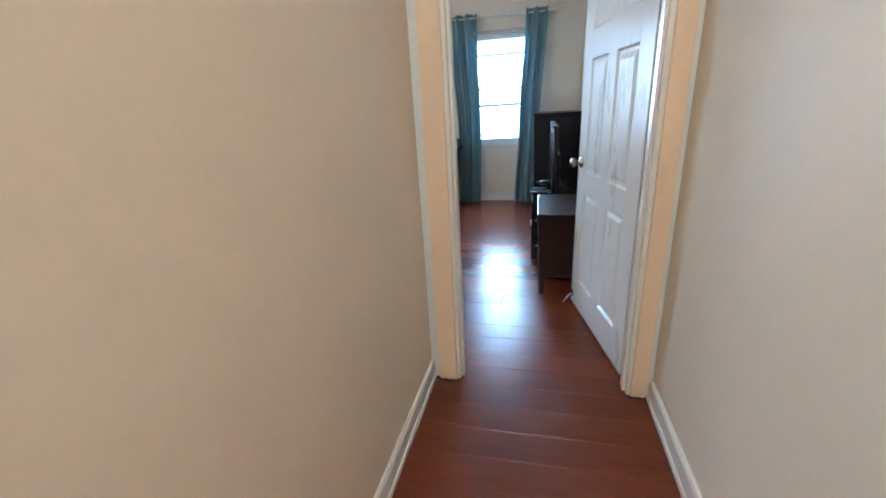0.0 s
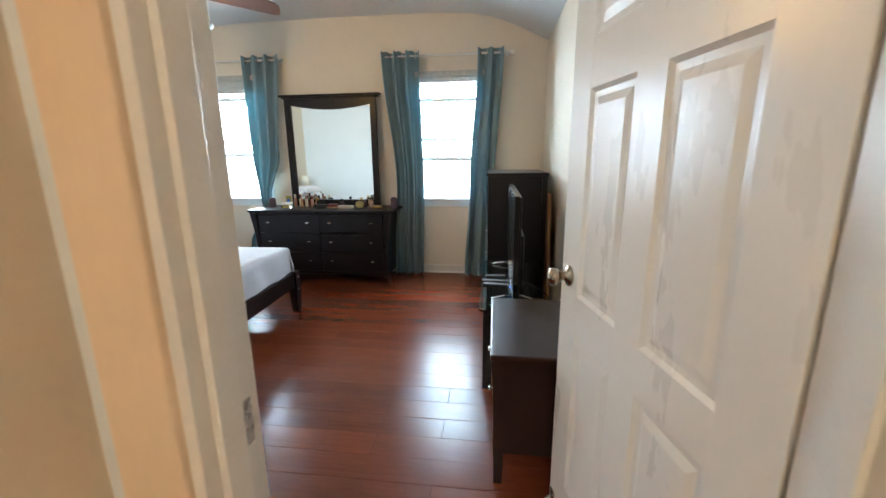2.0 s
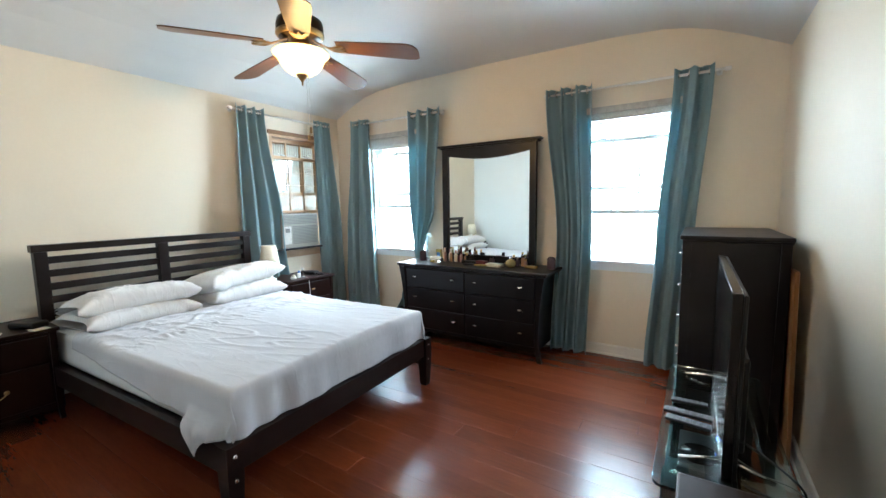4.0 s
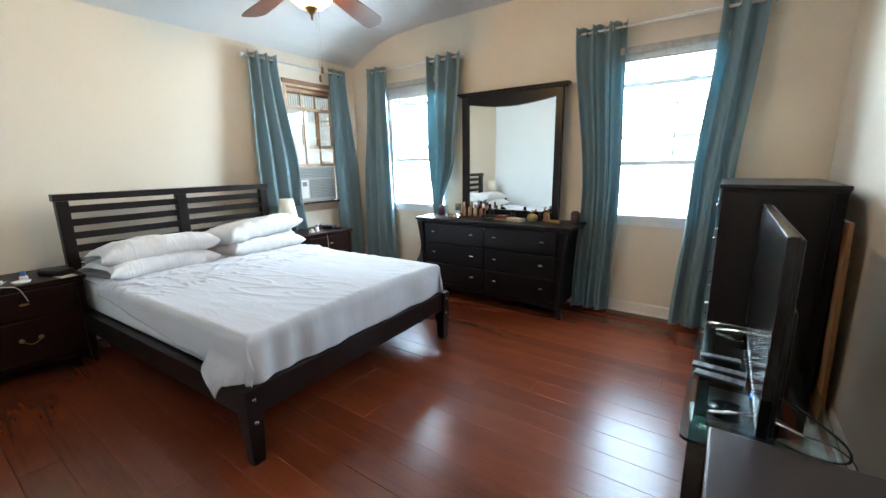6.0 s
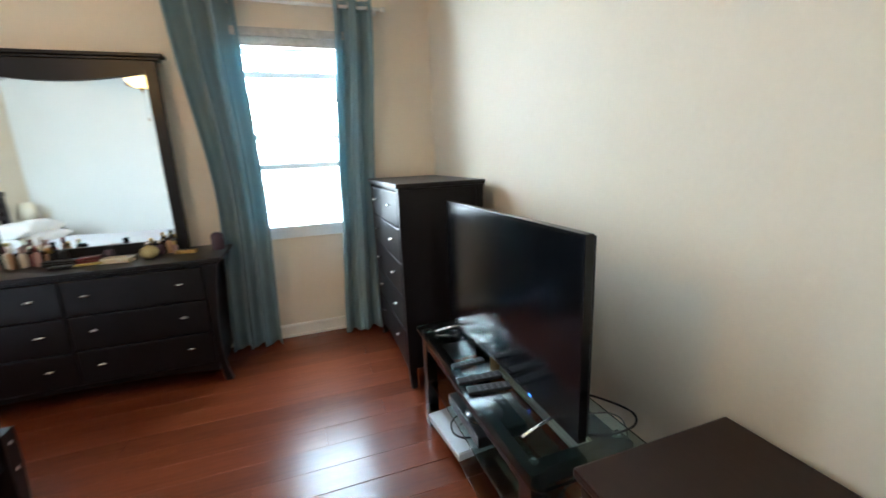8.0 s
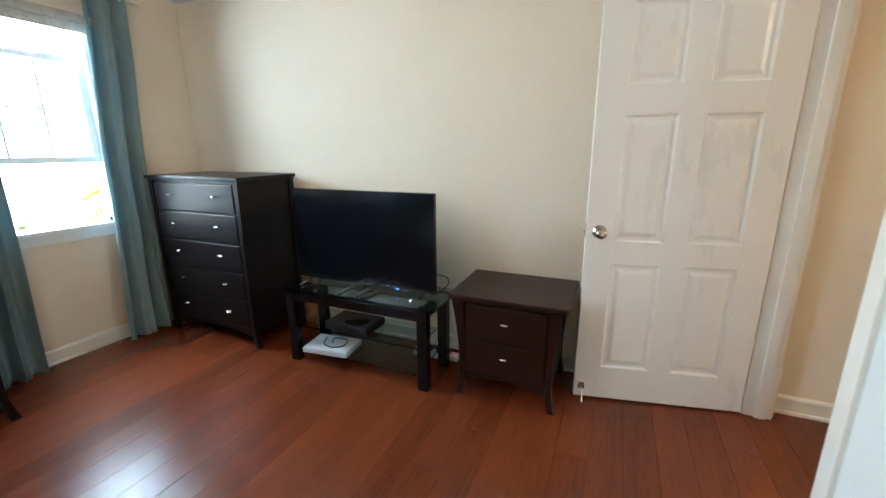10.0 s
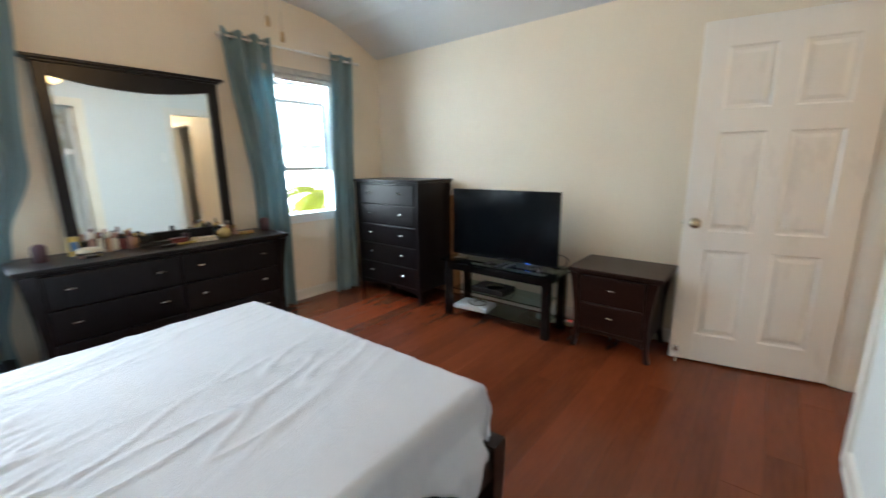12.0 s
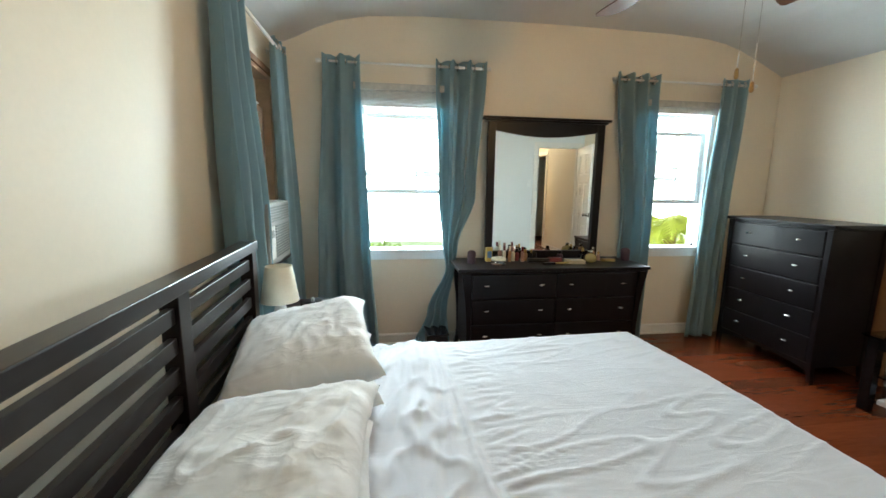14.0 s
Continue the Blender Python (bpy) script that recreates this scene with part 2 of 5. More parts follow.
def lathe(bm, profile, n=20, centre=(0, 0, 0), axis="z", sx=1.0, sy=1.0):
    """A turned shape: profile of (radius, height)."""
    rings = []
    for r, h in profile:
        ring = []
        for i in range(n):
            a = 2 * math.pi * i / n
            u, v = r * math.cos(a) * sx, r * math.sin(a) * sy
            p = {"z": (u, v, h), "y": (u, h, v), "x": (h, u, v)}[axis]
            ring.append(bm.verts.new((p[0] + centre[0], p[1] + centre[1], p[2] + centre[2])))
        rings.append(ring)
    for a, b in zip(rings, rings[1:]):
        for i in range(n):
            bm.faces.new((a[i], a[(i + 1) % n], b[(i + 1) % n], b[i]))
    bm.faces.new(rings[0]), bm.faces.new(rings[-1])
    return bm


def lathed(*a, **k):
    return lathe(bmesh.new(), *a, **k)


def tube(bm, pts, r, n=8):
    """A round tube through points."""
    pts = [Vector(p) for p in pts]
    rings = []
    up = Vector((0.13, 0.21, 0.97))
    for i, p in enumerate(pts):
        d = (pts[min(i + 1, len(pts) - 1)] - pts[max(i - 1, 0)]).normalized()
        a = d.cross(up)
        a = a.normalized() if a.length > 1e-4 else d.orthogonal().normalized()
        b = d.cross(a)
        rings.append([bm.verts.new(p + r * (math.cos(2 * math.pi * k / n) * a + math.sin(2 * math.pi * k / n) * b)) for k in range(n)])
    for a, b in zip(rings, rings[1:]):
        for k in range(n):
            bm.faces.new((a[k], a[(k + 1) % n], b[(k + 1) % n], b[k]))
    bm.faces.new(rings[0]), bm.faces.new(rings[-1])
    return bm


def tubed(*a, **k):
    return tube(bmesh.new(), *a, **k)


def sweep(bm, sections):
    """Joins rectangles (x0, x1, y0, y1, z) from one end to the other."""
    rings = [[bm.verts.new((x, y, z)) for x, y in ((x0, y0), (x1, y0), (x1, y1), (x0, y1))] for x0, x1, y0, y1, z in sections]
    for a, b in zip(rings, rings[1:]):
        for k in range(4):
            bm.faces.new((a[k], a[(k + 1) % 4], b[(k + 1) % 4], b[k]))
    bm.faces.new(rings[0]), bm.faces.new(rings[-1])
    return bm


def outline(bm, pts, thick, place):
    """A flat outline of (a, b) points given depth; place(a, b, d) gives the spot."""
    f = [bm.verts.new(place(a, b, 0)) for a, b in pts]
    g = [bm.verts.new(place(a, b, thick)) for a, b in pts]
    bm.faces.new(f), bm.faces.new(g[::-1])
    n = len(pts)
    for i in range(n):
        bm.faces.new((f[i], g[i], g[(i + 1) % n], f[(i + 1) % n]))
    return bm


# ---- the plan ----
W, E, S, N, SH = -3.55, 0.765, 2.255, 6.08, 2.145
HALL_W, HALL_S = -0.215, -1.3
DOOR = (-0.09, 0.68, 0.0, 2.05)
CLOSET = (-1.88, -1.155, 0.0, 2.05)
W1 = (-2.98, -2.22, 0.83, 2.04)
W2 = (-0.62, 0.14, 0.83, 2.04)
W0 = (5.12, 5.84, 0.85, 2.10)
TOP = 2.78


def wall_x(name, x0, x1, y0, y1, holes, material, label):
    """A wall along x with rectangular openings (x0, x1, z0, z1)."""
    bm = bmesh.new()
    x = x0
    for a, b, c, d in sorted(holes):
        box(bm, x, a, y0, y1, 0, TOP)
        if c > 0:
            box(bm, a, b, y0, y1, 0, c)
        box(bm, a, b, y0, y1, d, TOP)
        x = b
    box(bm, x, x1, y0, y1, 0, TOP)
    return solo(name, bm, material, label, "wall", kind="structure")


def wall_y(name, y0, y1, x0, x1, holes, material, label):
    bm = bmesh.new()
    y = y0
    for a, b, c, d in sorted(holes):
        box(bm, x0, x1, y, a, 0, TOP)
        if c > 0:
            box(bm, x0, x1, a, b, 0, c)
        box(bm, x0, x1, a, b, d, TOP)
        y = b
    box(bm, x0, x1, y, y1, 0, TOP)
    return solo(name, bm, material, label, "wall", kind="structure")


wall_x("wall_north", W, E, N, N + 0.14, [W1, W2], M_WALL, "cream painted plaster wall with two sash windows")
wall_y("wall_west", S, N + 0.14, W - 0.14, W, [W0], M_WALL, "cream painted plaster wall behind the bed")
wall_y("wall_east", HALL_S, N + 0.14, E, E + 0.14, [(-0.35, 0.55, 0, 2.04)], M_WALL, "cream painted plaster wall with faint scuffs")
wall_x("wall_south", W - 0.14, E, SH, S, [CLOSET, DOOR], M_SOUTH, "pale painted plaster wall beside the bedroom door")
wall_y("wall_hall", HALL_S, SH, HALL_W - 0.1, HALL_W, [], M_HALL, "tan painted hallway wall")
wall_x("wall_hall_end", HALL_W - 0.1, E, HALL_S - 0.1, HALL_S, [], M_HALL, "tan painted wall at the hallway's end")

# floor under the boards
solo("floor", box(boxed(W - 0.14, E + 0.14, SH, N + 0.14, -0.12, -0.012), HALL_W - 0.1, E + 0.14, HALL_S - 0.1, SH, -0.12, -0.012), M_SUB, "red-brown varnished floor of wide boards", "floor", kind="structure")

# coved ceiling
CEIL = [(W - 0.1, 2.36), (W, 2.385), (W + 0.13, 2.44), (W + 0.28, 2.515), (W + 0.45, 2.58), (W + 0.68, 2.625), (W + 1.1, 2.65), (-1.4, 2.66), (-0.35, 2.65),
        (0.0, 2.63), (0.17, 2.60), (0.32, 2.555), (0.5, 2.48), (E, 2.355), (E + 0.1, 2.31)]
bm = bmesh.new()
outline(bm, CEIL + [(E + 0.1, 2.85), (W - 0.1, 2.85)], N + 0.1 - (SH + 0.05), lambda a, b, d: (a, SH + 0.05 + d, b))
ceiling = solo("ceiling", bm, M_CEIL, "grey-white plaster ceiling with coved sides", "ceiling", kind="structure")
solo("ceiling_hall", boxed(HALL_W - 0.1, E + 0.1, HALL_S - 0.1, SH + 0.05, 2.42, 2.52), M_CEIL, "white plaster hallway ceiling", "ceiling", kind="structure")

# side room off the hall, seen in the mirror
bm = bmesh.new()
box(bm, E + 0.14, E + 1.6, -1.4, -1.3, 0, 2.5), box(bm, E + 0.14, E + 1.6, 0.8, 0.9, 0, 2.5), box(bm, E + 1.6, E + 1.7, -1.4, 0.9, 0, 2.5)
solo("wall_side_room", bm, M_SOUTH, "pale wall of the room off the hallway", "wall", kind="structure")
solo("ceiling_side_room", boxed(E + 0.14, E + 1.7, -1.4, 0.9, 2.5, 2.6), M_CEIL, "ceiling of the room off the hallway", "ceiling", kind="structure")
solo("floor_side_room", boxed(E + 0.14, E + 1.7, -1.4, 0.9, -0.1, 0), M_SUB, "dark floor of the room off the hallway", "floor", kind="structure")

# closet box
bm = bmesh.new()
box(bm, CLOSET[0] - 0.12, CLOSET[0] - 0.04, 1.55, SH, 0, 2.4), box(bm, CLOSET[1] + 0.04, CLOSET[1] + 0.12, 1.55, SH, 0, 2.4)
box(bm, CLOSET[0] - 0.04, CLOSET[1] + 0.04, 1.47, 1.55, 0, 2.4), box(bm, CLOSET[0] - 0.04, CLOSET[1] + 0.04, 1.55, SH, 2.32, 2.4)
box(bm, CLOSET[0] - 0.04, CLOSET[1] + 0.04, 1.55, SH, -0.1, -0.004)
solo("wall_closet", bm, M_SOUTH, "pale inside walls of the closet", "wall", kind="structure")


# trim
def baseboard(x0, x1, y0, y1, face):
    """A skirting board with a rounded top, against the wall on the side named."""
    bm = bmesh.new()
    t, h = 0.014, 0.095
    prof = [(0, 0), (t + 0.008, 0), (t + 0.006, 0.014), (t, 0.018), (t, h - 0.014), (t * 0.6, h - 0.004), (0, h)]
    if face in "ns":
        s = -1 if face == "n" else 1
        outline(bm, prof, x1 - x0, lambda a, b, d: (x0 + d, y0 + s * a, b))
    else:
        s = -1 if face == "e" else 1
        outline(bm, prof, y1 - y0, lambda a, b, d: (x0 + s * a, y0 + d, b))
    return solo("baseboard", bm, M_TRIM, "white painted baseboard along the wall", "baseboard", kind="structure")


baseboard(W, E, N, N, "n")
baseboard(E, E, S + 0.02, N, "e")
baseboard(E, E, 0.64, SH - 0.02, "e")
baseboard(W, W, S, N, "w")
baseboard(HALL_W, HALL_W, HALL_S, SH, "w")
baseboard(W, CLOSET[0] - 0.12, S, S, "s")
baseboard(CLOSET[1] + 0.12, DOOR[0] - 0.08, S, S, "s")


def casing(bm, x0, x1, z1, y, out, w, w2=None):
    """Flat moulded casing round a doorway, on the wall face at y, standing out that far."""
    w2 = w if w2 is None else w2
    a, b = sorted((y, y + out))
    box(bm, x0 - w, x0, a, b, 0, z1 + w, 0.004)
    box(bm, x1, x1 + w2, a, b, 0, z1 + w, 0.004)
    box(bm, x0, x1, a, b, z1, z1 + w, 0.004)
    return bm


trim = thing("trim", "white painted door casing round the bedroom doorway", "door frame", kind="structure")
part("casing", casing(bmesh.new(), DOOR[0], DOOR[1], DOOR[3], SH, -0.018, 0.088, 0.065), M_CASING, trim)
part("casing", casing(bmesh.new(), DOOR[0], DOOR[1], DOOR[3], S, 0.018, 0.075, 0.065), M_TRIM, trim)
bm = bmesh.new()
box(bm, DOOR[0] - 0.002, DOOR[0] + 0.016, SH - 0.006, S + 0.006, 0, 2.046, 0.002)
box(bm, DOOR[1] - 0.016, DOOR[1] + 0.002, SH - 0.006, S + 0.006, 0, 2.046, 0.002)
box(bm, DOOR[0] + 0.017, DOOR[1] - 0.017, SH - 0.006, S + 0.006, 2.032, 2.052, 0.002)
part("jamb", bm, M_TRIM, trim)
bm = bmesh.new()
box(bm, DOOR[0] + 0.016, DOOR[0] + 0.028, SH + 0.02, S - 0.045, 0, 2.03, 0.002), box(bm, DOOR[1] - 0.028, DOOR[1] - 0.016, SH + 0.02, S - 0.045, 0, 2.03, 0.002)
part("stop", bm, M_TRIM, trim)
bm = bmesh.new()
box(bm, DOOR[0] + 0.0155, DOOR[0] + 0.019, 2.21, 2.24, 0.86, 0.93, 0.001)
part("strike_plate", bm, M_SILVER, trim, "worn nickel strike plate")

trim2 = thing("trim", "white painted casing round the open closet", "door frame", kind="structure")
part("casing", casing(bmesh.new(), CLOSET[0], CLOSET[1], CLOSET[3], S, 0.018, 0.10), M_CREAM, trim2)
bm = bmesh.new()
box(bm, CLOSET[0] - 0.002, CLOSET[0] + 0.014, SH - 0.004, S + 0.004, 0, 2.046), box(bm, CLOSET[1] - 0.014, CLOSET[1] + 0.002, SH - 0.004, S + 0.004, 0, 2.046)
part("jamb", bm, M_CREAM, trim2)

trim3 = thing("trim", "white casing round the doorway off the hall", "door frame", kind="structure")
bm = bmesh.new()
for y0, y1 in ((-0.43, -0.35), (0.55, 0.63)):
    box(bm, E - 0.018, E, y0, y1, 0, 2.12, 0.003)
box(bm, E - 0.018, E, -0.35, 0.55, 2.04, 2.12, 0.003)
part("casing", bm, M_TRIM, trim3)


# windows
def window(name, a0, a1, z0, z1, place, label, lift=0.395):
    """A wooden sash window whose lower sash is pushed half up. place(a, b0, depth) -> x, y with depth outwards from the wall's face."""
    w = thing(name, label, "window", kind="structure")
    paint = M_OAK if "west" in label else M_SASH

    def slab(bm, p0, p1, d0, d1, q0, q1, bev=0.0):
        x0, y0 = place(p0, d0)
        x1, y1 = place(p1, d1)
        return box(bm, min(x0, x1), max(x0, x1), min(y0, y1), max(y0, y1), q0, q1, bev)

    bm = bmesh.new()
    slab(bm, a0 - 0.002, a0 + 0.03, -0.004, 0.145, z0, z1), slab(bm, a1 - 0.03, a1 + 0.002, -0.004, 0.145, z0, z1)
    slab(bm, a0 + 0.031, a1 - 0.031, -0.004, 0.145, z1 - 0.03, z1 + 0.002)
    part("window_frame", bm, paint, w)
    bm = bmesh.new()
    slab(bm, a0 - 0.02, a1 + 0.02, -0.035, 0.14, z0 - 0.025, z0 + 0.002, 0.005)
    slab(bm, a0 - 0.01, a1 + 0.01, -0.016, -0.001, z0 - 0.085, z0 - 0.026, 0.003)
    part("window_sill", bm, paint, w)
    head = bmesh.new()
    slab(head, a0 - 0.02, a1 + 0.02, -0.02, -0.003, z1 - 0.005, z1 + 0.035, 0.004)
    part("head_casing", head, M_BAMBOO if "west" in label else M_TRIM, w)
    i0, i1 = a0 + 0.031, a1 - 0.031
    m1, m2 = z0 + lift, z0 + 0.60
    # lower sash, raised
    for nm, lo, hi, d in (("lower_sash", m1, m1 + 0.635, 0.045), ("upper_sash", m2, z1 - 0.031, 0.085)):
        bm = bmesh.new()
        slab(bm, i0, i0 + 0.04, d, d + 0.032, lo, hi, 0.003), slab(bm, i1 - 0.04, i1, d, d + 0.032, lo, hi, 0.003)
        slab(bm, i0 + 0.04, i1 - 0.04, d + 0.001, d + 0.031, lo, lo + 0.038, 0.003), slab(bm, i0 + 0.04, i1 - 0.04, d + 0.001, d + 0.031, hi - 0.034, hi, 0.003)
        sash = part(nm, bm, paint, w)
        g0, g1 = i0 + 0.04, i1 - 0.04
        for k in (1, 2):
            g = g0 + (g1 - g0) * k / 3
            part("muntin", slab(bmesh.new(), g - 0.006, g + 0.006, d + 0.004, d + 0.028, lo + 0.038, hi - 0.034), paint, sash)
        h = (lo + 0.038 + hi - 0.034) / 2
        for h in [h] if nm == "upper_sash" else [lo + 0.038 + (hi - lo - 0.072) * k / 4 for k in (1, 2, 3)]:
            part("muntin", slab(bmesh.new(), g0, g1, d + 0.005, d + 0.027, h - 0.005, h + 0.005), paint, sash)
        pane = part("pane", slab(bmesh.new(), g0 - 0.004, g1 + 0.004, d + 0.014, d + 0.018, lo + 0.034, hi - 0.03), M_GLASS, sash, "clear window glass")
        pane.visible_shadow = False
    bm = bmesh.new()
    for a in (i0 + 0.16, i1 - 0.16):
        x, y = place(a, 0.055)
        lathe(bm, [(0.0, 0), (0.03, 0), (0.026, 0.012), (0.012, 0.016), (0.0, 0.018)], 10, (x, y, m1 + 0.635))
        lathe(bm, [(0.0, 0), (0.03, 0), (0.026, 0.012), (0.012, 0.016), (0.0, 0.018)], 10, (x, y, m2 + 0.038))
    part("sash_lock", bm, M_SASH, w)
    bm = bmesh.new()
    for a in (i0 + 0.02, i1 - 0.02):
        slab(bm, a - 0.006, a + 0.006, 0.03, 0.05, z0 + 0.002, z0 + 0.032, 0.002)
    part("sash_stop", bm, M_BLACK, w)
    return w


window("window_1", *W1, lambda a, d: (a, N + d), "white sash window on the wall beside the mirror", 0.461)
window("window_2", *W2, lambda a, d: (a, N + d), "white sash window with its lower sash raised")
window("window_3", *W0, lambda a, d: (W - d, a), "west sash window above an air conditioner")


# ---- furniture ----
def knob_part(parent, x, y, z, material=None):
    """A small oval pull on a short stem."""
    bm = bmesh.new()
    lathe(bm, [(0.0, 0.002), (0.004, 0.0), (0.004, -0.012)], 8, (x, y, z), "y")
    lathe(bm, [(0.0, -0.010), (0.009, -0.011), (0.0125, -0.016), (0.010, -0.021), (0.0, -0.023)], 12, (x, y, z), "y", 1.85, 0.60)
    return part("knob", bm, material or M_SILVER, parent, "brushed nickel oval knob", True)


def bail(parent, x, y, z):
    """A brass swinging handle with two rosettes."""
    bm = bmesh.new()
    for s in (-1, 1):
        lathe(bm, [(0.0, -0.001), (0.014, -0.001), (0.010, -0.006), (0.004, -0.014), (0.0, -0.015)], 10, (x + s * 0.042, y, z), "y")
    tube(bm, [(x - 0.042 + 0.084 * i / 10, y - 0.016 - 0.006 * math.sin(math.pi * i / 10), z - 0.026 * math.sin(math.pi * i / 10)) for i in range(11)], 0.003, 6)
    return part("handle", bm, M_BRASS, parent, "antique brass bail handle", True)


def curve_off(z, h, flare, foot):
    """How far a sleigh-shaped post stands out at height z."""
    u = z / h
    return flare * max(0.0, (u - 0.30) / 0.70) ** 1.9 + foot * max(0.0, (0.22 - u) / 0.22) ** 1.6


def drawer_cabinet(name, label, category, m, w, d, h, rows, cols, pulls, material, flare=0.035, foot=0.018, low=0.13, pull="knob", heights=None, group=""):
    """A chest with curved corner posts, overhanging top and drawers. Front to -y, standing on z = 0."""
    t = thing(name, label, category, m, group)
    top = 0.024
    hw, hd = w / 2, d / 2
    bw = hw - flare - 0.016
    fy = -hd + 0.028
    bm = bmesh.new()
    box(bm, -hw, hw, -hd, hd, h - top, h, 0.006)
    box(bm, -hw + 0.014, hw - 0.014, -hd + 0.012, hd - 0.003, h - top - 0.012, h - top - 0.0005, 0.003)
    part("top", bm, material, t)
    bm = bmesh.new()
    pw = 0.042
    part("body", boxed(-bw + 0.004, bw - 0.004, fy + 0.006, hd - 0.012, low - 0.03, h - top - 0.012), material, t)
    zs = [i / 16 * (h - top - 0.012) for i in range(17)]
    for s in (-1, 1):
        for yy0, yy1 in ((fy - 0.012, fy + 0.030), (hd - 0.05, hd - 0.008)):
            bm = bmesh.new()
            secs = []
            for z in zs:
                o = curve_off(z, h, flare, foot)
                taper = 0.010 * max(0.0, 1 - z / low)
                a, b = bw - pw + 0.012 + taper + o * 0.35, bw + o
                a, b = (a, b) if s > 0 else (-b, -a)
                f = -0.3 * o if yy0 < 0 else 0.0
                secs.append((a, b, yy0 + f + taper, yy1 + f, z))
            sweep(bm, secs)
            part("leg", bm, material, t)
    # arched apron
    n = 12
    pts = [(-bw + pw - 0.012, low - 0.002), (bw - pw + 0.012, low - 0.002)]
    pts += [(bw - pw + 0.012 - 2 * (bw - pw + 0.012) * i / n, low - 0.06 + 0.035 * math.sin(math.pi * i / n) ** 0.6) for i in range(n + 1)]
    part("apron", outline(bmesh.new(), pts, 0.02, lambda a, b, q: (a, fy - 0.004 + q, b)), material, t)
    # drawers
    x0, x1 = -bw + pw - 0.008, bw - pw + 0.008
    z0, z1 = low, h - top - 0.018
    hs = heights or [1] * rows
    tot = sum(hs)
    z = z1
    for r in range(rows):
        dh = (z1 - z0) * hs[r] / tot
        for c in range(cols):
            a = x0 + (x1 - x0) * c / cols + 0.003
            b = x0 + (x1 - x0) * (c + 1) / cols - 0.003
            o = -0.25 * curve_off(z - dh / 2, h, flare, foot)
            dr = part("drawer", boxed(a, b, fy - 0.012 + o, fy + 0.02, z - dh + 0.003, z - 0.004, 0.007), material, t)
            for q in pulls:
                x = a + (b - a) * q
                if pull == "knob" or r == 0 and pull == "mixed":
                    knob_part(dr, x, fy - 0.012 + o, z - dh * 0.43, M_BRASS if pull == "mixed" else None)
                else:
                    bail(dr, x, fy - 0.012 + o, z - dh * 0.45)
        z -= dh
    return t


drawer_cabinet("dresser", "espresso-stained wooden dresser with six drawers under a mirror", "dresser", pose(-1.470, 5.7915, 0), 1.522, 0.475, 0.760, 3, 2, (0.165, 0.82), M_DARK,
               flare=0.055, foot=0.03)
drawer_cabinet("chest_of_drawers", "tall espresso-stained chest of five drawers in the corner", "chest", pose(0.4525, 5.45, 0, 0, 0, -90), 0.872, 0.489, 1.138, 5, 1, (0.226, 0.777), M_DARK,
               flare=0.012, foot=0.012, low=0.14)
drawer_cabinet("nightstand", "espresso-stained two-drawer nightstand with a bare top beside the door", "nightstand", pose(0.505, 3.3815, 0, 0, 0, -90), 0.603, 0.472, 0.574, 2, 1, (0.5,), M_CHERRY,
               flare=0.045, foot=0.02, low=0.15)
drawer_cabinet("nightstand", "worn dark cherry nightstand with brass pulls and clutter", "nightstand", pose(-3.295, 2.93, 0, 0, 0, 90), 0.60, 0.46, 0.60, 2, 1, (0.5,), M_OLD,
               flare=0.004, foot=0.006, low=0.12, pull="mixed", heights=[0.8, 1.2])
drawer_cabinet("nightstand", "dark cherry nightstand below the window, with a table lamp", "nightstand", pose(-3.255, 5.16, 0, 0, 0, 90), 0.60, 0.46, 0.60, 2, 1, (0.5,), M_OLD,
               flare=0.004, foot=0.006, low=0.12, pull="mixed", heights=[0.8, 1.2])

# dresser mirror
mir = thing("dresser_mirror", "large mirror in an espresso wood frame standing on the dresser", "mirror", pose(-1.4445, 5.979, 0.761))
mw, mh = 0.495, 1.15
part("cornice", boxed(-0.54, 0.54, -0.042, 0.045, mh - 0.020, mh, 0.005), M_DARK, mir)
part("cornice", boxed(-0.515, 0.515, -0.030, 0.043, mh - 0.036, mh - 0.0205, 0.004), M_DARK, mir)
for s in (-1, 1):
    part("post", boxed(*(sorted((s * mw, s * (mw - 0.062)))), -0.022, 0.02, 0.0, mh - 0.037, 0.004), M_DARK, mir)
n = 20
hd_pts = [(-mw + 0.063, mh - 0.037), (mw - 0.063, mh - 0.037)]
hd_pts += [(mw - 0.063 - 2 * (mw - 0.063) * i / n, mh - 0.105 - 0.045 * math.sin(math.pi * i / n)) for i in range(n + 1)]
part("header", outline(bmesh.new(), hd_pts, 0.034, lambda a, b, q: (a, -0.018 + q, b)), M_DARK, mir)
part("bottom_rail", boxed(-mw + 0.063, mw - 0.063, -0.018, 0.018, 0.0, 0.065, 0.004), M_DARK, mir)
part("mirror_glass", boxed(-mw + 0.05, mw - 0.05, 0.002, 0.008, 0.05, mh - 0.08), M_MIRROR, mir, "clear silvered mirror")
part("backing", boxed(-mw + 0.03, mw - 0.03, 0.0085, 0.016, 0.04, mh - 0.06), M_DARK, mir)

# leaning board behind the chest of drawers
solo("wooden_board", boxed(0.0, 0.85, -0.009, 0.009, 0.0, 0.98, 0.002), M_BOARD, "raw brown wooden board leaning between chest and wall", "board", pose(0.722, 4.94, 0.0, 0, 1.2, 90) @ pose(0, 0, 0, -1.2, 0, 0))

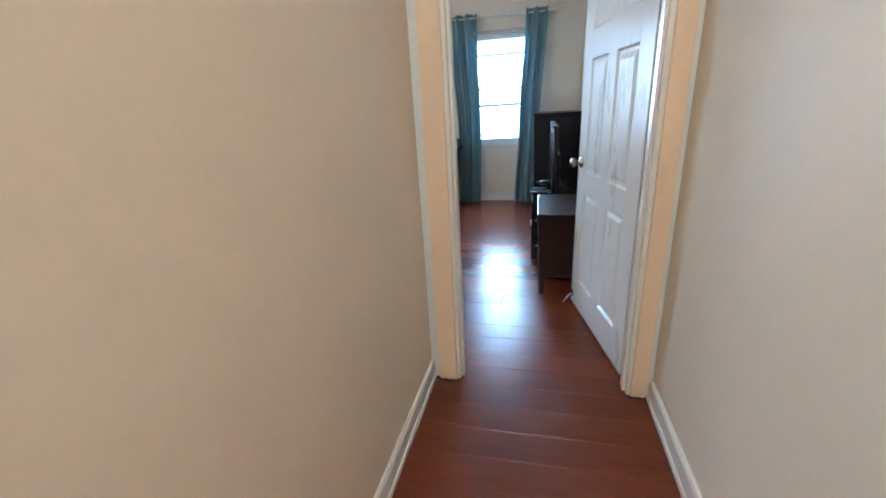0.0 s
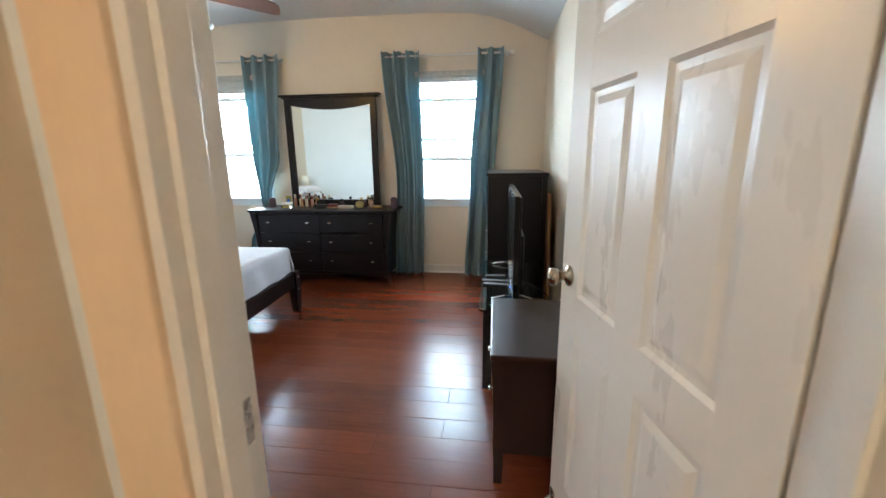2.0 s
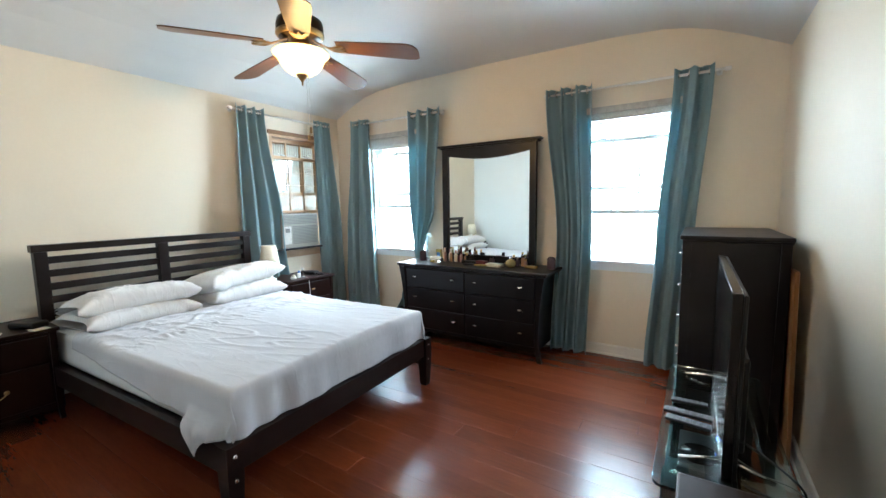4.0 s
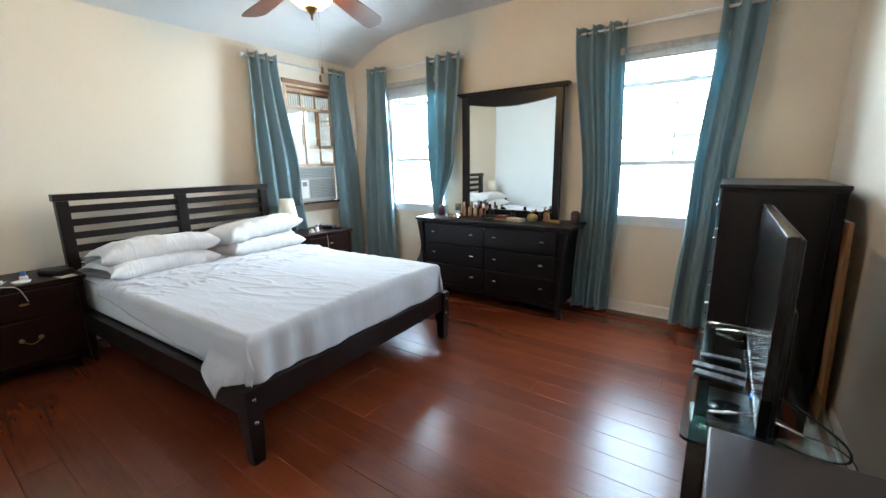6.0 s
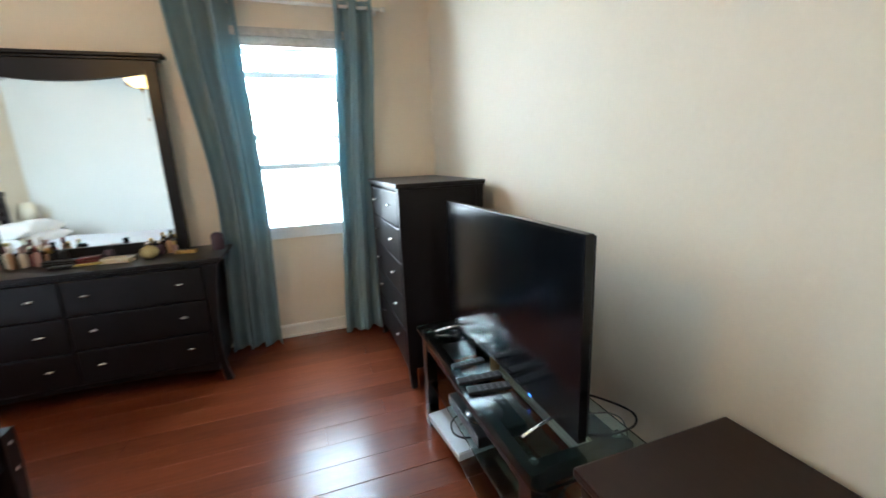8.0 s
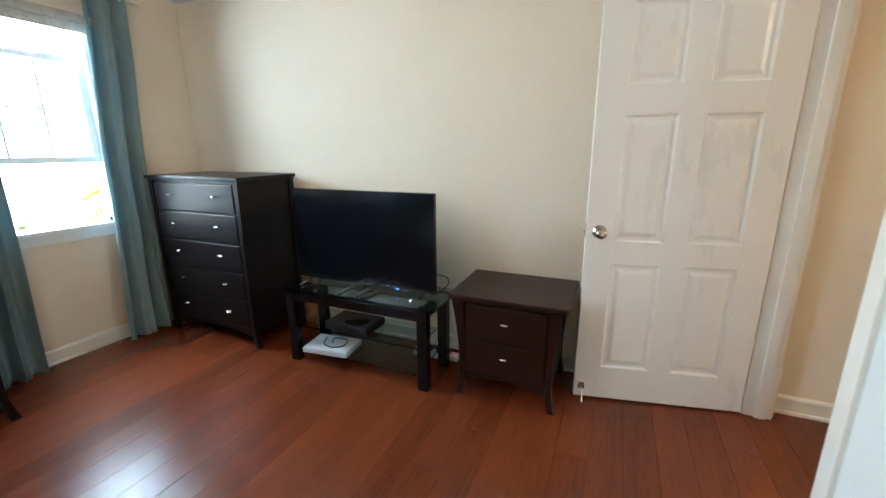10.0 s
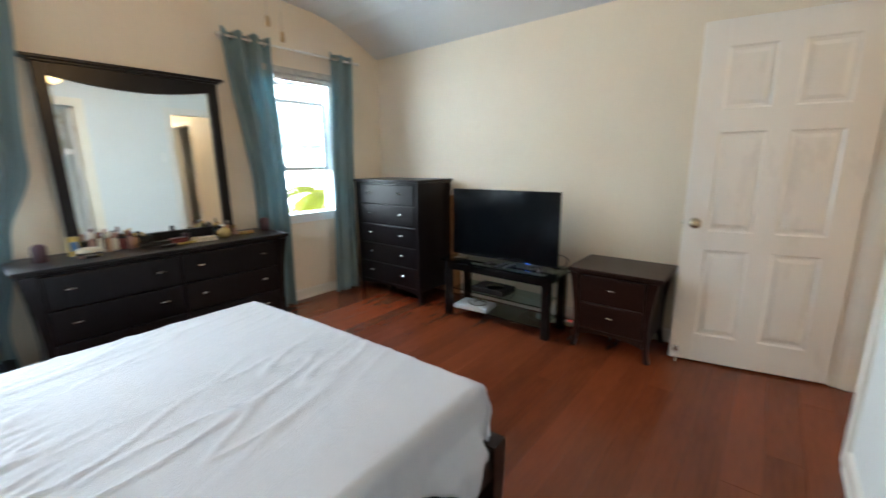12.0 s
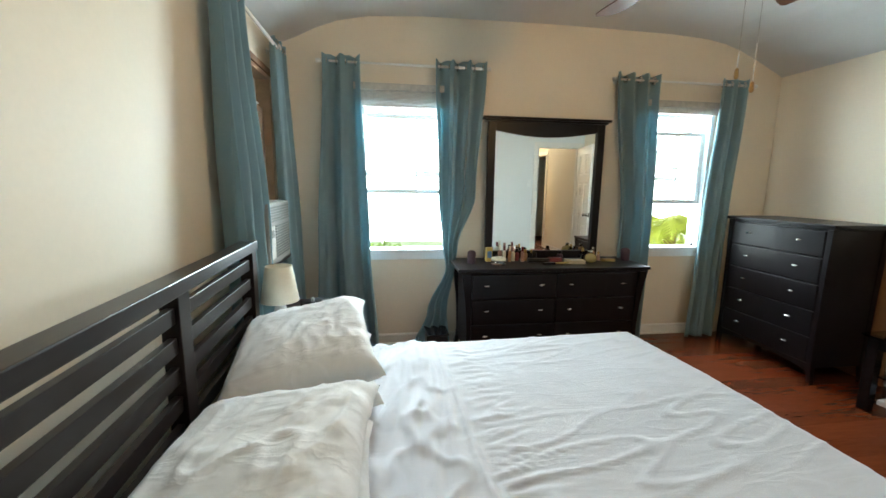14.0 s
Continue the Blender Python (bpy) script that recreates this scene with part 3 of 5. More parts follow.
# television stand
st = thing("tv_stand", "black television stand with a glass top and glass shelves", "tv stand", pose(0.432, 4.262, 0, 0, 0, -90))
sw, sd = 0.512, 0.23
for x in (-1, 1):
    for y in (-0.208, 0.065):
        part("leg", boxed(*sorted((x * 0.478, x * 0.418)), y, y + 0.05, 0, 0.474, 0.003), M_LACQ, st)
for y in (-0.203, 0.075):
    part("rail", boxed(-0.417, 0.417, y, y + 0.035, 0.405, 0.462, 0.003), M_LACQ, st)
for x in (-1, 1):
    part("rail", boxed(*sorted((x * 0.455, x * 0.418)), -0.157, 0.064, 0.405, 0.462, 0.003), M_LACQ, st)
top_pts = []
for cx, cy, a0 in ((sw - 0.01, 0.105, 0), (-sw + 0.03, 0.105, 90), (-sw + 0.03, -sd + 0.03, 180), (sw - 0.01, -sd + 0.03, 270)):
    top_pts += [(cx + 0.03 * math.cos(math.radians(a0 + 18 * k)), cy + 0.03 * math.sin(math.radians(a0 + 18 * k))) for k in range(6)]
part("glass_top", outline(bmesh.new(), top_pts, 0.010, lambda a, b, q: (a, b, 0.4775 + q)), M_TABLE, st, "smoked glass top with green edges and rounded corners")
part("shelf", boxed(-0.407, 0.407, -0.195, 0.090, 0.235, 0.243, 0.0015), M_TABLE, st, "clear glass shelf")
part("shelf", boxed(-0.407, 0.407, -0.195, 0.090, 0.075, 0.083, 0.0015), M_TABLE, st, "low clear glass shelf")
for x in (-0.44, 0.44):
    for y in (-0.175, 0.088):
        part("pad", lathed([(0, 0), (0.014, 0), (0.014, 0.003), (0, 0.003)], 10, (x, y, 0.4743)), M_SILVER, st)

# television
tv = thing("television", "switched-off flat television with thin black bezel on two feet", "television", pose(0.380, 4.280, 0.4885, 0, 0, -90))
TB, TT, TW = 0.023, 0.581, 0.48
part("screen", boxed(-TW + 0.008, TW - 0.008, -0.0022, 0.004, TB + 0.016, TT - 0.008), M_SCREEN, tv, "dark glossy screen")
bm = bmesh.new()
box(bm, -TW, -TW + 0.010, -0.004, 0.022, TB, TT, 0.002), box(bm, TW - 0.010, TW, -0.004, 0.022, TB, TT, 0.002)
box(bm, -TW + 0.0105, TW - 0.0105, -0.004, 0.022, TT - 0.010, TT, 0.002), box(bm, -TW + 0.0105, TW - 0.0105, -0.004, 0.022, TB, TB + 0.018, 0.002)
part("bezel", bm, M_LACQ, tv)
bm = bmesh.new()
box(bm, -TW + 0.006, TW - 0.006, 0.0225, 0.034, TB + 0.006, TT - 0.006, 0.004)
box(bm, -0.34, 0.34, 0.034, 0.062, TB + 0.02, TB + 0.33, 0.012)
part("back_cover", bm, M_BLACK, tv)
for s in (-1, 1):
    bm = bmesh.new()
    x = s * 0.36
    tube(bm, [(x, 0.012, TB + 0.004), (x + s * 0.010, -0.05, 0.018), (x + s * 0.020, -0.112, 0.0055)], 0.005, 8)
    tube(bm, [(x, 0.012, TB + 0.004), (x + s * 0.006, 0.06, 0.018), (x + s * 0.012, 0.112, 0.0055)], 0.005, 8)
    part("foot", bm, M_CHROME, tv, "", True)
part("badge", boxed(-0.014, 0.014, -0.0048, -0.0041, TB + 0.004, TB + 0.013), M_SILVER, tv)
part("light", boxed(0.236, 0.250, -0.0055, -0.0043, TB + 0.002, TB + 0.007), M_LED, tv, "blue indicator light")


# remotes, boxes and cables on the stand
M_KEY = tint("dark grey rubber key", (0.06, 0.06, 0.065), 0.6)


def remote(label, m, length, wid, mat=M_BLACK):
    r = thing("remote_control", label, "remote", m, "remotes on the stand")
    part("case", boxed(-wid / 2, wid / 2, -length / 2, length / 2, 0, 0.011, 0.004), mat, r)
    for i in range(5):
        for j in range(3):
            x, y = (j - 1) * wid * 0.28, length * (0.36 - 0.15 * i)
            part("button", boxed(x - 0.004, x + 0.004, y - 0.005, y + 0.005, 0.0112, 0.0128, 0.0007, 1), M_KEY, r)
    return r


GZ = 0.4885
remote("slim black remote lying on the glass top", pose(0.290, 4.335, GZ, 0, 0, -88), 0.13, 0.032)
remote("thick black remote lying on the glass top", pose(0.287, 4.225, GZ, 0, 0, -94), 0.165, 0.040)
remote("black remote with grey buttons on the glass top", pose(0.290, 4.155, GZ, 0, 0, -98), 0.150, 0.042)
bx = thing("router", "black cable box on the upper glass shelf", "router", pose(0.355, 4.33, 0.244, 0, 0, -90))
part("case", boxed(-0.15, 0.15, -0.10, 0.10, 0, 0.045, 0.006), M_BLACK, bx)
part("lid", lathed([(0, 0), (0.075, 0), (0.07, 0.008), (0, 0.010)], 24, (0.03, -0.02, 0.0455)), M_LACQ, bx, "round gloss lid", True)
pb = thing("magazine_stack", "white glossy box and papers on the low shelf", "papers", pose(0.318, 4.485, 0.084, 0, 0, -84))
part("box", boxed(-0.15, 0.15, -0.10, 0.10, 0, 0.030, 0.003), M_PAPER, pb)
part("sheet", boxed(-0.14, 0.145, -0.095, 0.09, 0.0305, 0.034), M_PAPER, pb)
ps = thing("power_strip", "white power strip with plugs on the floor", "power strip", pose(0.605, 3.90, 0.0, 0, 0, -86))
part("bar", boxed(-0.15, 0.15, -0.028, 0.028, 0, 0.036, 0.006), M_WHITEP, ps)
for i in range(4):
    part("plug", boxed(-0.12 + 0.06 * i, -0.085 + 0.06 * i, -0.018, 0.018, 0.0365, 0.062, 0.005), M_BLACK, ps, "black plug")
part("switch", boxed(0.124, 0.137, -0.005, 0.005, 0.0365, 0.041, 0.001), M_RED, ps, "lit red switch")


def cable(label, pts, r=0.0032, mat=M_BLACK):
    """A cable as a smooth curve through points."""
    pts = [Vector(p) for p in pts]
    out = []
    for i in range(len(pts) - 1):
        p0, p1, p2, p3 = pts[max(i - 1, 0)], pts[i], pts[i + 1], pts[min(i + 2, len(pts) - 1)]
        for k in range(6):
            t = k / 6
            out.append(0.5 * ((2 * p1) + (p2 - p0) * t + (2 * p0 - 5 * p1 + 4 * p2 - p3) * t * t + (3 * p1 - p0 - 3 * p2 + p3) * t ** 3))
    out.append(pts[-1])
    return solo("cable", tubed(out, r, 6), mat, label, "cable", smooth=True)


cable("black cable looping behind the television onto the glass", [(0.42, 3.90, 0.600), (0.48, 3.84, 0.595), (0.55, 3.80, 0.56), (0.56, 3.80, 0.515), (0.50, 3.82, 0.4915), (0.43, 3.85, 0.4915)])
cable("grey cable loop over the glass top's back edge", [(0.40, 4.02, 0.4912), (0.48, 3.93, 0.4912), (0.56, 3.89, 0.495), (0.605, 3.87, 0.44), (0.63, 3.88, 0.22), (0.64, 3.94, 0.006)], 0.0026, M_GRILLE)
cable("black coiled cable lying on the papers", [(0.36, 4.56, 0.122), (0.28, 4.52, 0.123), (0.26, 4.44, 0.123), (0.31, 4.39, 0.122), (0.38, 4.42, 0.122), (0.36, 4.50, 0.128), (0.30, 4.47, 0.130)], 0.004)
cable("black coiled cables on the floor by the wall", [(0.66, 4.16, 0.006), (0.55, 4.10, 0.006), (0.52, 3.98, 0.006), (0.60, 3.94, 0.006), (0.70, 4.0, 0.008), (0.68, 4.1, 0.012)], 0.005)

# door
DH = 101.7
door = thing("door_1", "white six-panel bedroom door standing wide open", "door", pose(0.675, 2.268, 0.0, 0, 0, DH), kind="structure")
DWID, DTH, DZ0, DZ1 = 0.80, 0.035, 0.012, 2.035


def door_leaf(bm):
    """Stiles, rails and six fielded panels."""
    st_w, mid = 0.125, 0.105
    rails = [(DZ0, 0.19), (0.745, 0.857), (1.436, 1.562), (1.895, DZ1)]
    h = DTH / 2
    box(bm, 0, st_w, -h, h, DZ0, DZ1, 0.002), box(bm, DWID - st_w, DWID, -h, h, DZ0, DZ1, 0.002)
    cx = DWID / 2
    for a, b in rails:
        box(bm, st_w, DWID - st_w, -h + 0.0003, h - 0.0003, a, b)
    for (a0, a1), (b0, b1) in zip(rails, rails[1:]):
        box(bm, cx - mid / 2, cx + mid / 2, -h + 0.0003, h - 0.0003, a1, b0)
        for x0, x1 in ((st_w, cx - mid / 2), (cx + mid / 2, DWID - st_w)):
            for s in (-1, 1):
                ring = [(0.0, h - 0.0006), (0.010, h - 0.009), (0.024, h - 0.010), (0.045, h - 0.003)]
                prev = None
                for off, dep in ring:
                    cur = [bm.verts.new((x, s * dep, z)) for x, z in ((x0 + off, a1 + off), (x1 - off, a1 + off), (x1 - off, b0 - off), (x0 + off, b0 - off))]
                    if prev:
                        for k in range(4):
                            bm.faces.new((prev[k], prev[(k + 1) % 4], cur[(k + 1) % 4], cur[k]))
                    prev = cur
                bm.faces.new(prev)
    return bm


part("leaf", door_leaf(bmesh.new()), M_DOOR, door)
for s in (-1, 1):
    bm = bmesh.new()
    c = (DWID - 0.06, s * DTH / 2, 0.904)
    lathe(bm, [(0.0, 0), (0.033, 0), (0.032, s * 0.006), (0.016, s * 0.012), (0.012, s * 0.03), (0.020, s * 0.036), (0.027, s * 0.048), (0.025, s * 0.060), (0.014, s * 0.067), (0.0, s * 0.068)], 20, c, "y")
    part("door_handle", bm, M_AGED, door, "round worn nickel knob", True)
part("latch", boxed(DWID - 0.0005, DWID + 0.010, -0.009, 0.009, 0.893, 0.915, 0.002), M_SILVER, door, "nickel latch bolt")
part("latch_plate", boxed(DWID - 0.0004, DWID + 0.0015, -0.013, 0.013, 0.87, 0.94), M_SILVER, door)
for z in (0.22, 1.05, 1.85):
    part("hinge", lathed([(0.007, z - 0.045), (0.007, z + 0.045)], 10, (-0.004, -0.018, 0)), M_SILVER, door, "", True)
bm = bmesh.new()
box(bm, DWID - 0.052, DWID - 0.018, DTH / 2, DTH / 2 + 0.006, 0.055, 0.095, 0.002)
tube(bm, [(DWID - 0.035, DTH / 2 + 0.008, 0.075), (DWID - 0.035, DTH / 2 + 0.030, 0.050), (DWID - 0.035, DTH / 2 + 0.055, 0.012), (DWID - 0.035, DTH / 2 + 0.062, 0.004)], 0.006, 8)
part("door_stop", bm, M_SILVER, door, "kick-down metal door stop", True)

# light switch
sw_ = thing("light_switch", "white double light switch on the wall beside the door", "switch", pose(-0.235, S, 1.41), kind="structure")
part("plate", boxed(-0.036, 0.036, 0.0005, 0.006, -0.06, 0.06, 0.002), M_WHITEP, sw_)
part("toggle", boxed(-0.005, 0.005, 0.006, 0.016, -0.012, 0.012, 0.002), M_WHITEP, sw_)

# closet door swung inside
cd = thing("door_2", "plain cream closet door swung inside the closet", "door", pose(-1.19, 2.135, 0), kind="structure")
part("leaf", boxed(-0.0175, 0.0175, -0.56, 0, 0.012, 2.03, 0.002), M_DOOR, cd)
for z in (0.25, 1.78):
    part("hinge", lathed([(0.006, z - 0.04), (0.006, z + 0.04)], 8, (0.0215, 0.003, 0)), M_BRASS, cd)

# closet shelf and folded linen
cs = thing("closet_shelf", "white wooden shelf inside the closet", "shelf", pose(-1.56, 1.87, 1.50))
part("board", boxed(-0.35, 0.335, -0.31, 0.24, 0, 0.02, 0.002), M_TRIM, cs)
part("cleat", boxed(-0.34, 0.34, 0.20, 0.22, -0.05, -0.001), M_TRIM, cs)
for i, (x, hh, c) in enumerate(((-0.2, 0.09, (0.55, 0.35, 0.3)), (0.1, 0.13, (0.6, 0.52, 0.4)))):
    b_ = thing("storage_box", "closed cardboard storage box on the closet shelf", "box", pose(-1.565 + x, 1.90, 1.521), "boxes on the closet shelf")
    part("carton", boxed(-0.12, 0.12, -0.14, 0.14, 0, hh, 0.004), tint("cardboard", c, 0.8), b_)
    part("lid", boxed(-0.124, 0.124, -0.144, 0.144, hh - 0.03, hh + 0.004, 0.003), tint("cardboard lid", tuple(q * 0.7 for q in c), 0.8), b_)

# the room off the hall: cabinet and picture
cb = thing("side_cabinet", "dark cabinet with a white top off the hallway", "cabinet", pose(1.75, -0.35, 0))
part("body", boxed(-0.35, 0.35, -0.3, 0.3, 0.0, 0.84, 0.005), M_DARK, cb)
part("top", boxed(-0.37, 0.37, -0.32, 0.32, 0.841, 0.87, 0.004), M_WHITEP, cb)
cb = thing("wall_cabinet", "dark wall cabinet off the hallway", "cabinet", pose(2.2, -0.35, 1.75))
part("body", boxed(-0.16, 0.16, -0.5, 0.5, 0.0, 0.55, 0.005), M_BLACK, cb)
part("door", boxed(-0.178, -0.161, -0.49, 0.49, 0.01, 0.54, 0.003), M_DARK, cb)


# ---- bed ----
BED = pose(-1.345, 4.042, 0, 0, 0, 92.5)
bed = thing("bed", "queen bed with an espresso wood slatted headboard", "bed", BED)
HB = 1.985
for s in (-1, 1):
    bm = bmesh.new()
    x = s * 0.752
    sweep(bm, [(x - 0.026, x + 0.026, -0.026, 0.026, 0.0), (x - 0.036, x + 0.036, -0.036, 0.036, 0.21), (x - 0.036, x + 0.036, -0.036, 0.036, 0.352)])
    part("leg", bm, M_BED, bed)
    for z in (0.20, 0.305):
        part("bolt", lathed([(0, 0), (0.009, 0), (0.007, -0.004), (0, -0.005)], 10, (x, -0.0362, z), "y"), M_SILVER, bed, "steel bolt cap")
    part("side_rail", boxed(*sorted((s * 0.778, s * 0.748)), 0.037, HB - 0.03, 0.225, 0.345, 0.003), M_BED, bed)
    part("post", boxed(*sorted((s * 0.757, s * 0.690)), HB - 0.006, HB + 0.05, 0.0, 1.054, 0.003), M_BED, bed)
part("foot_rail", boxed(-0.715, 0.715, -0.022, 0.010, 0.225, 0.347, 0.003), M_BED, bed)
part("top_rail", boxed(-0.768, 0.768, HB - 0.012, HB + 0.056, 1.055, 1.101, 0.004), M_BED, bed, "chipped dark top rail")
part("post", boxed(-0.036, 0.036, HB - 0.004, HB + 0.048, 0.30, 1.0545, 0.003), M_BED, bed)
for s in (-1, 1):
    for z in (0.975, 0.887, 0.799, 0.711, 0.623):
        part("slat", boxed(*sorted((s * 0.0365, s * 0.6895)), HB + 0.008, HB + 0.030, z - 0.001, z + 0.046, 0.002), M_BED, bed)
part("bottom_rail", boxed(-0.689, 0.689, HB + 0.004, HB + 0.036, 0.33, 0.56, 0.003), M_BED, bed)
part("slat_base", boxed(-0.742, 0.742, 0.012, HB - 0.01, 0.29, 0.318), M_BED, bed)
part("mattress", boxed(-0.712, 0.712, 0.04, HB - 0.015, 0.3185, 0.546, 0.045, 4), M_MATT, bed, "white mattress", True)


def wrinkle(x, y, f, seed):
    return noise.noise(Vector((x * f, y * f, seed)))


def ridge(x, y, f, seed):
    return 1 - abs(noise.noise(Vector((x * f, y * f, seed)))) * 2


def bed_sheet():
    """A sheet over the mattress: flat on top, hanging at the foot and the sides, with creases."""
    bm = bmesh.new()
    hw, top, r = 0.730, 0.560, 0.034
    nu, nv = 170, 190
    v_foot = -0.235
    v_head = HB - 0.40
    rows = []
    for j in range(nv + 1):
        v = v_foot + (v_head - v_foot) * j / nv
        row = []
        for i in range(nu + 1):
            q = -1 + 2 * i / nu
            # the south side hangs short towards the head
            south = 0.07 + 0.165 * max(0.0, min(1.0, 1 - v / 1.75)) ** 0.8
            south += 0.11 * math.exp(-((v - 0.17) / 0.055) ** 2)
            north = 0.16
            lim = (hw + south) if q < 0 else (hw + north)
            u = q * lim
            du, dv = max(0.0, abs(u) - hw), max(0.0, -v)

            def over(d):
                """along the top edge's rounding, then straight down"""
                if d <= 0:
                    return 0.0, 0.0
                a = min(d / r, math.pi / 2)
                out = r * math.sin(a) * 0.72
                drop = r * (1 - math.cos(a)) + max(0.0, d - r * math.pi / 2)
                return out, drop
            ou, pu = over(du)
            ov, pv = over(dv)
            x = math.copysign(min(abs(u), hw) - 0.0245 + ou, u) if abs(u) > hw - 0.0245 and du > 0 else u * (hw - 0.0245) / hw
            y = (-ov + 0.031) if v < 0 else 0.031 + v * (v_head - 0.031) / v_head
            corner = min(du, dv)
            z = top - max(pu, pv) 
            if corner > 0:
                k = corner * 0.10
                x += math.copysign(k * (0.55 + 0.5 * math.sin(38 * (du - dv))), u)
                y -= k * (0.55 - 0.5 * math.sin(38 * (du - dv)))
            flat = max(0.0, 1 - (du + dv) / 0.05)
            # broad dome and creases
            z += flat * (0.012 * (1 - (u / hw) ** 2) + 0.006 * wrinkle(u, v, 2.4, 3) + 0.0012 * wrinkle(u, v, 9, 5))
            # between the fold and the pillows the creases run across the bed, towards the foot along it
            near_head = max(0.0, min(1.0, (v - 1.08) / 0.15))
            c = ridge(u * 0.32 + 0.10 * v, v * 1.7 + 0.25 * u, 6.5, 31)
            z += flat * 0.019 * near_head * max(0.0, c - 0.55) / 0.45 * (0.6 + 0.8 * wrinkle(u, v, 3, 33))
            c = ridge(u * 0.9 - 0.5 * v, v * 1.1 + 0.6 * u, 5.0, 41)
            z += flat * 0.0095 * near_head * max(0.0, c - 0.70) / 0.30
            c = ridge(u * 0.7 + 0.9 * v, v * 3.4 + 0.4 * u, 5.5, 61)
            z += flat * 0.006 * near_head * max(0.0, c - 0.55) / 0.45
            away = 1 - near_head
            patch = max(0.0, min(1.0, 0.55 + 1.6 * wrinkle(u, v, 2.1, 21)))
            c = ridge(u * 2.1 + 0.55 * v, v * 0.50 - 0.1 * u, 5.2, 11)
            z += flat * 0.0062 * away * patch * max(0.0, c - 0.72) / 0.28
            c = ridge(u * 4.5 + 0.8 * v, v * 1.2, 5.0, 51)
            z += flat * 0.0065 * away * max(0.0, c - 0.5) / 0.5 * math.exp(-((v - 1.02) / 0.085) ** 2)
            # fold line across the bed
            z += flat * 0.008 * math.exp(-((v - 1.13 - 0.03 * wrinkle(u, 0, 2.5, 8)) / 0.010) ** 2)
            # soft hanging folds
            hang = min(1.0, dv / 0.12)
            y -= hang * (0.004 + 0.015 * max(0.0, -u + 0.1) ** 1.5 * math.sin(u * 42 + 2.2 * wrinkle(u, 0, 2, 4)) + 0.008 * math.sin(u * 15 + 3 * wrinkle(u, 0, 2, 14)) + 0.006 * wrinkle(u, v, 5, 7))
            hang = min(1.0, du / 0.12)
            x += math.copysign(hang * (0.004 + 0.007 * math.sin(v * 13 + 2 * wrinkle(0, v, 2, 9))), u)
            z += (0.012 * wrinkle(u, v, 3, 13)) * min(1.0, (du + dv) / 0.15)
            tail = math.exp(-((v - 0.17) / 0.075) ** 2) if u < 0 else 0.0
            if tail > 0.02 and z < 0.45:
                out = max(0.0, min(1.0, (0.45 - z) / 0.085))
                x -= 0.058 * out * out * (3 - 2 * out) * min(1.0, tail / 0.12) + 0.006 * math.sin(v * 60) * out
            row.append(bm.verts.new((x, y, max(z, 0.352 - 0.09 * tail))))
        rows.append(row)
    for a, b in zip(rows, rows[1:]):
        for i in range(nu):
            bm.faces.new((a[i], a[i + 1], b[i + 1], b[i]))
    return bm


sheet = solo("bed_sheet", bed_sheet(), M_SHEET, "rumpled white cotton sheet spread over the bed", "bed sheet", BED, smooth=True)
mod = sheet.modifiers.new("thickness", "SOLIDIFY")
mod.thickness, mod.offset = 0.003, 1.0

fs = bmesh.new()
for j in range(41):
    for i in range(81):
        u, v = -0.728 + 1.456 * i / 80, HB - 0.46 + 0.44 * j / 40
        fs.verts.new((u, v, 0.5505 + 0.004 * wrinkle(u, v, 5, 2) + 0.007 * max(0.0, ridge(u * 2, v * 0.6, 7, 4) - 0.75) * 2))
fs.verts.ensure_lookup_table()
for j in range(40):
    for i in range(80):
        k = j * 81 + i
        fs.faces.new([fs.verts[q] for q in (k, k + 1, k + 82, k + 81)])
solo("fitted_sheet", fs, M_PILLOW, "white fitted sheet showing under the pillows", "bed sheet", BED, smooth=True)


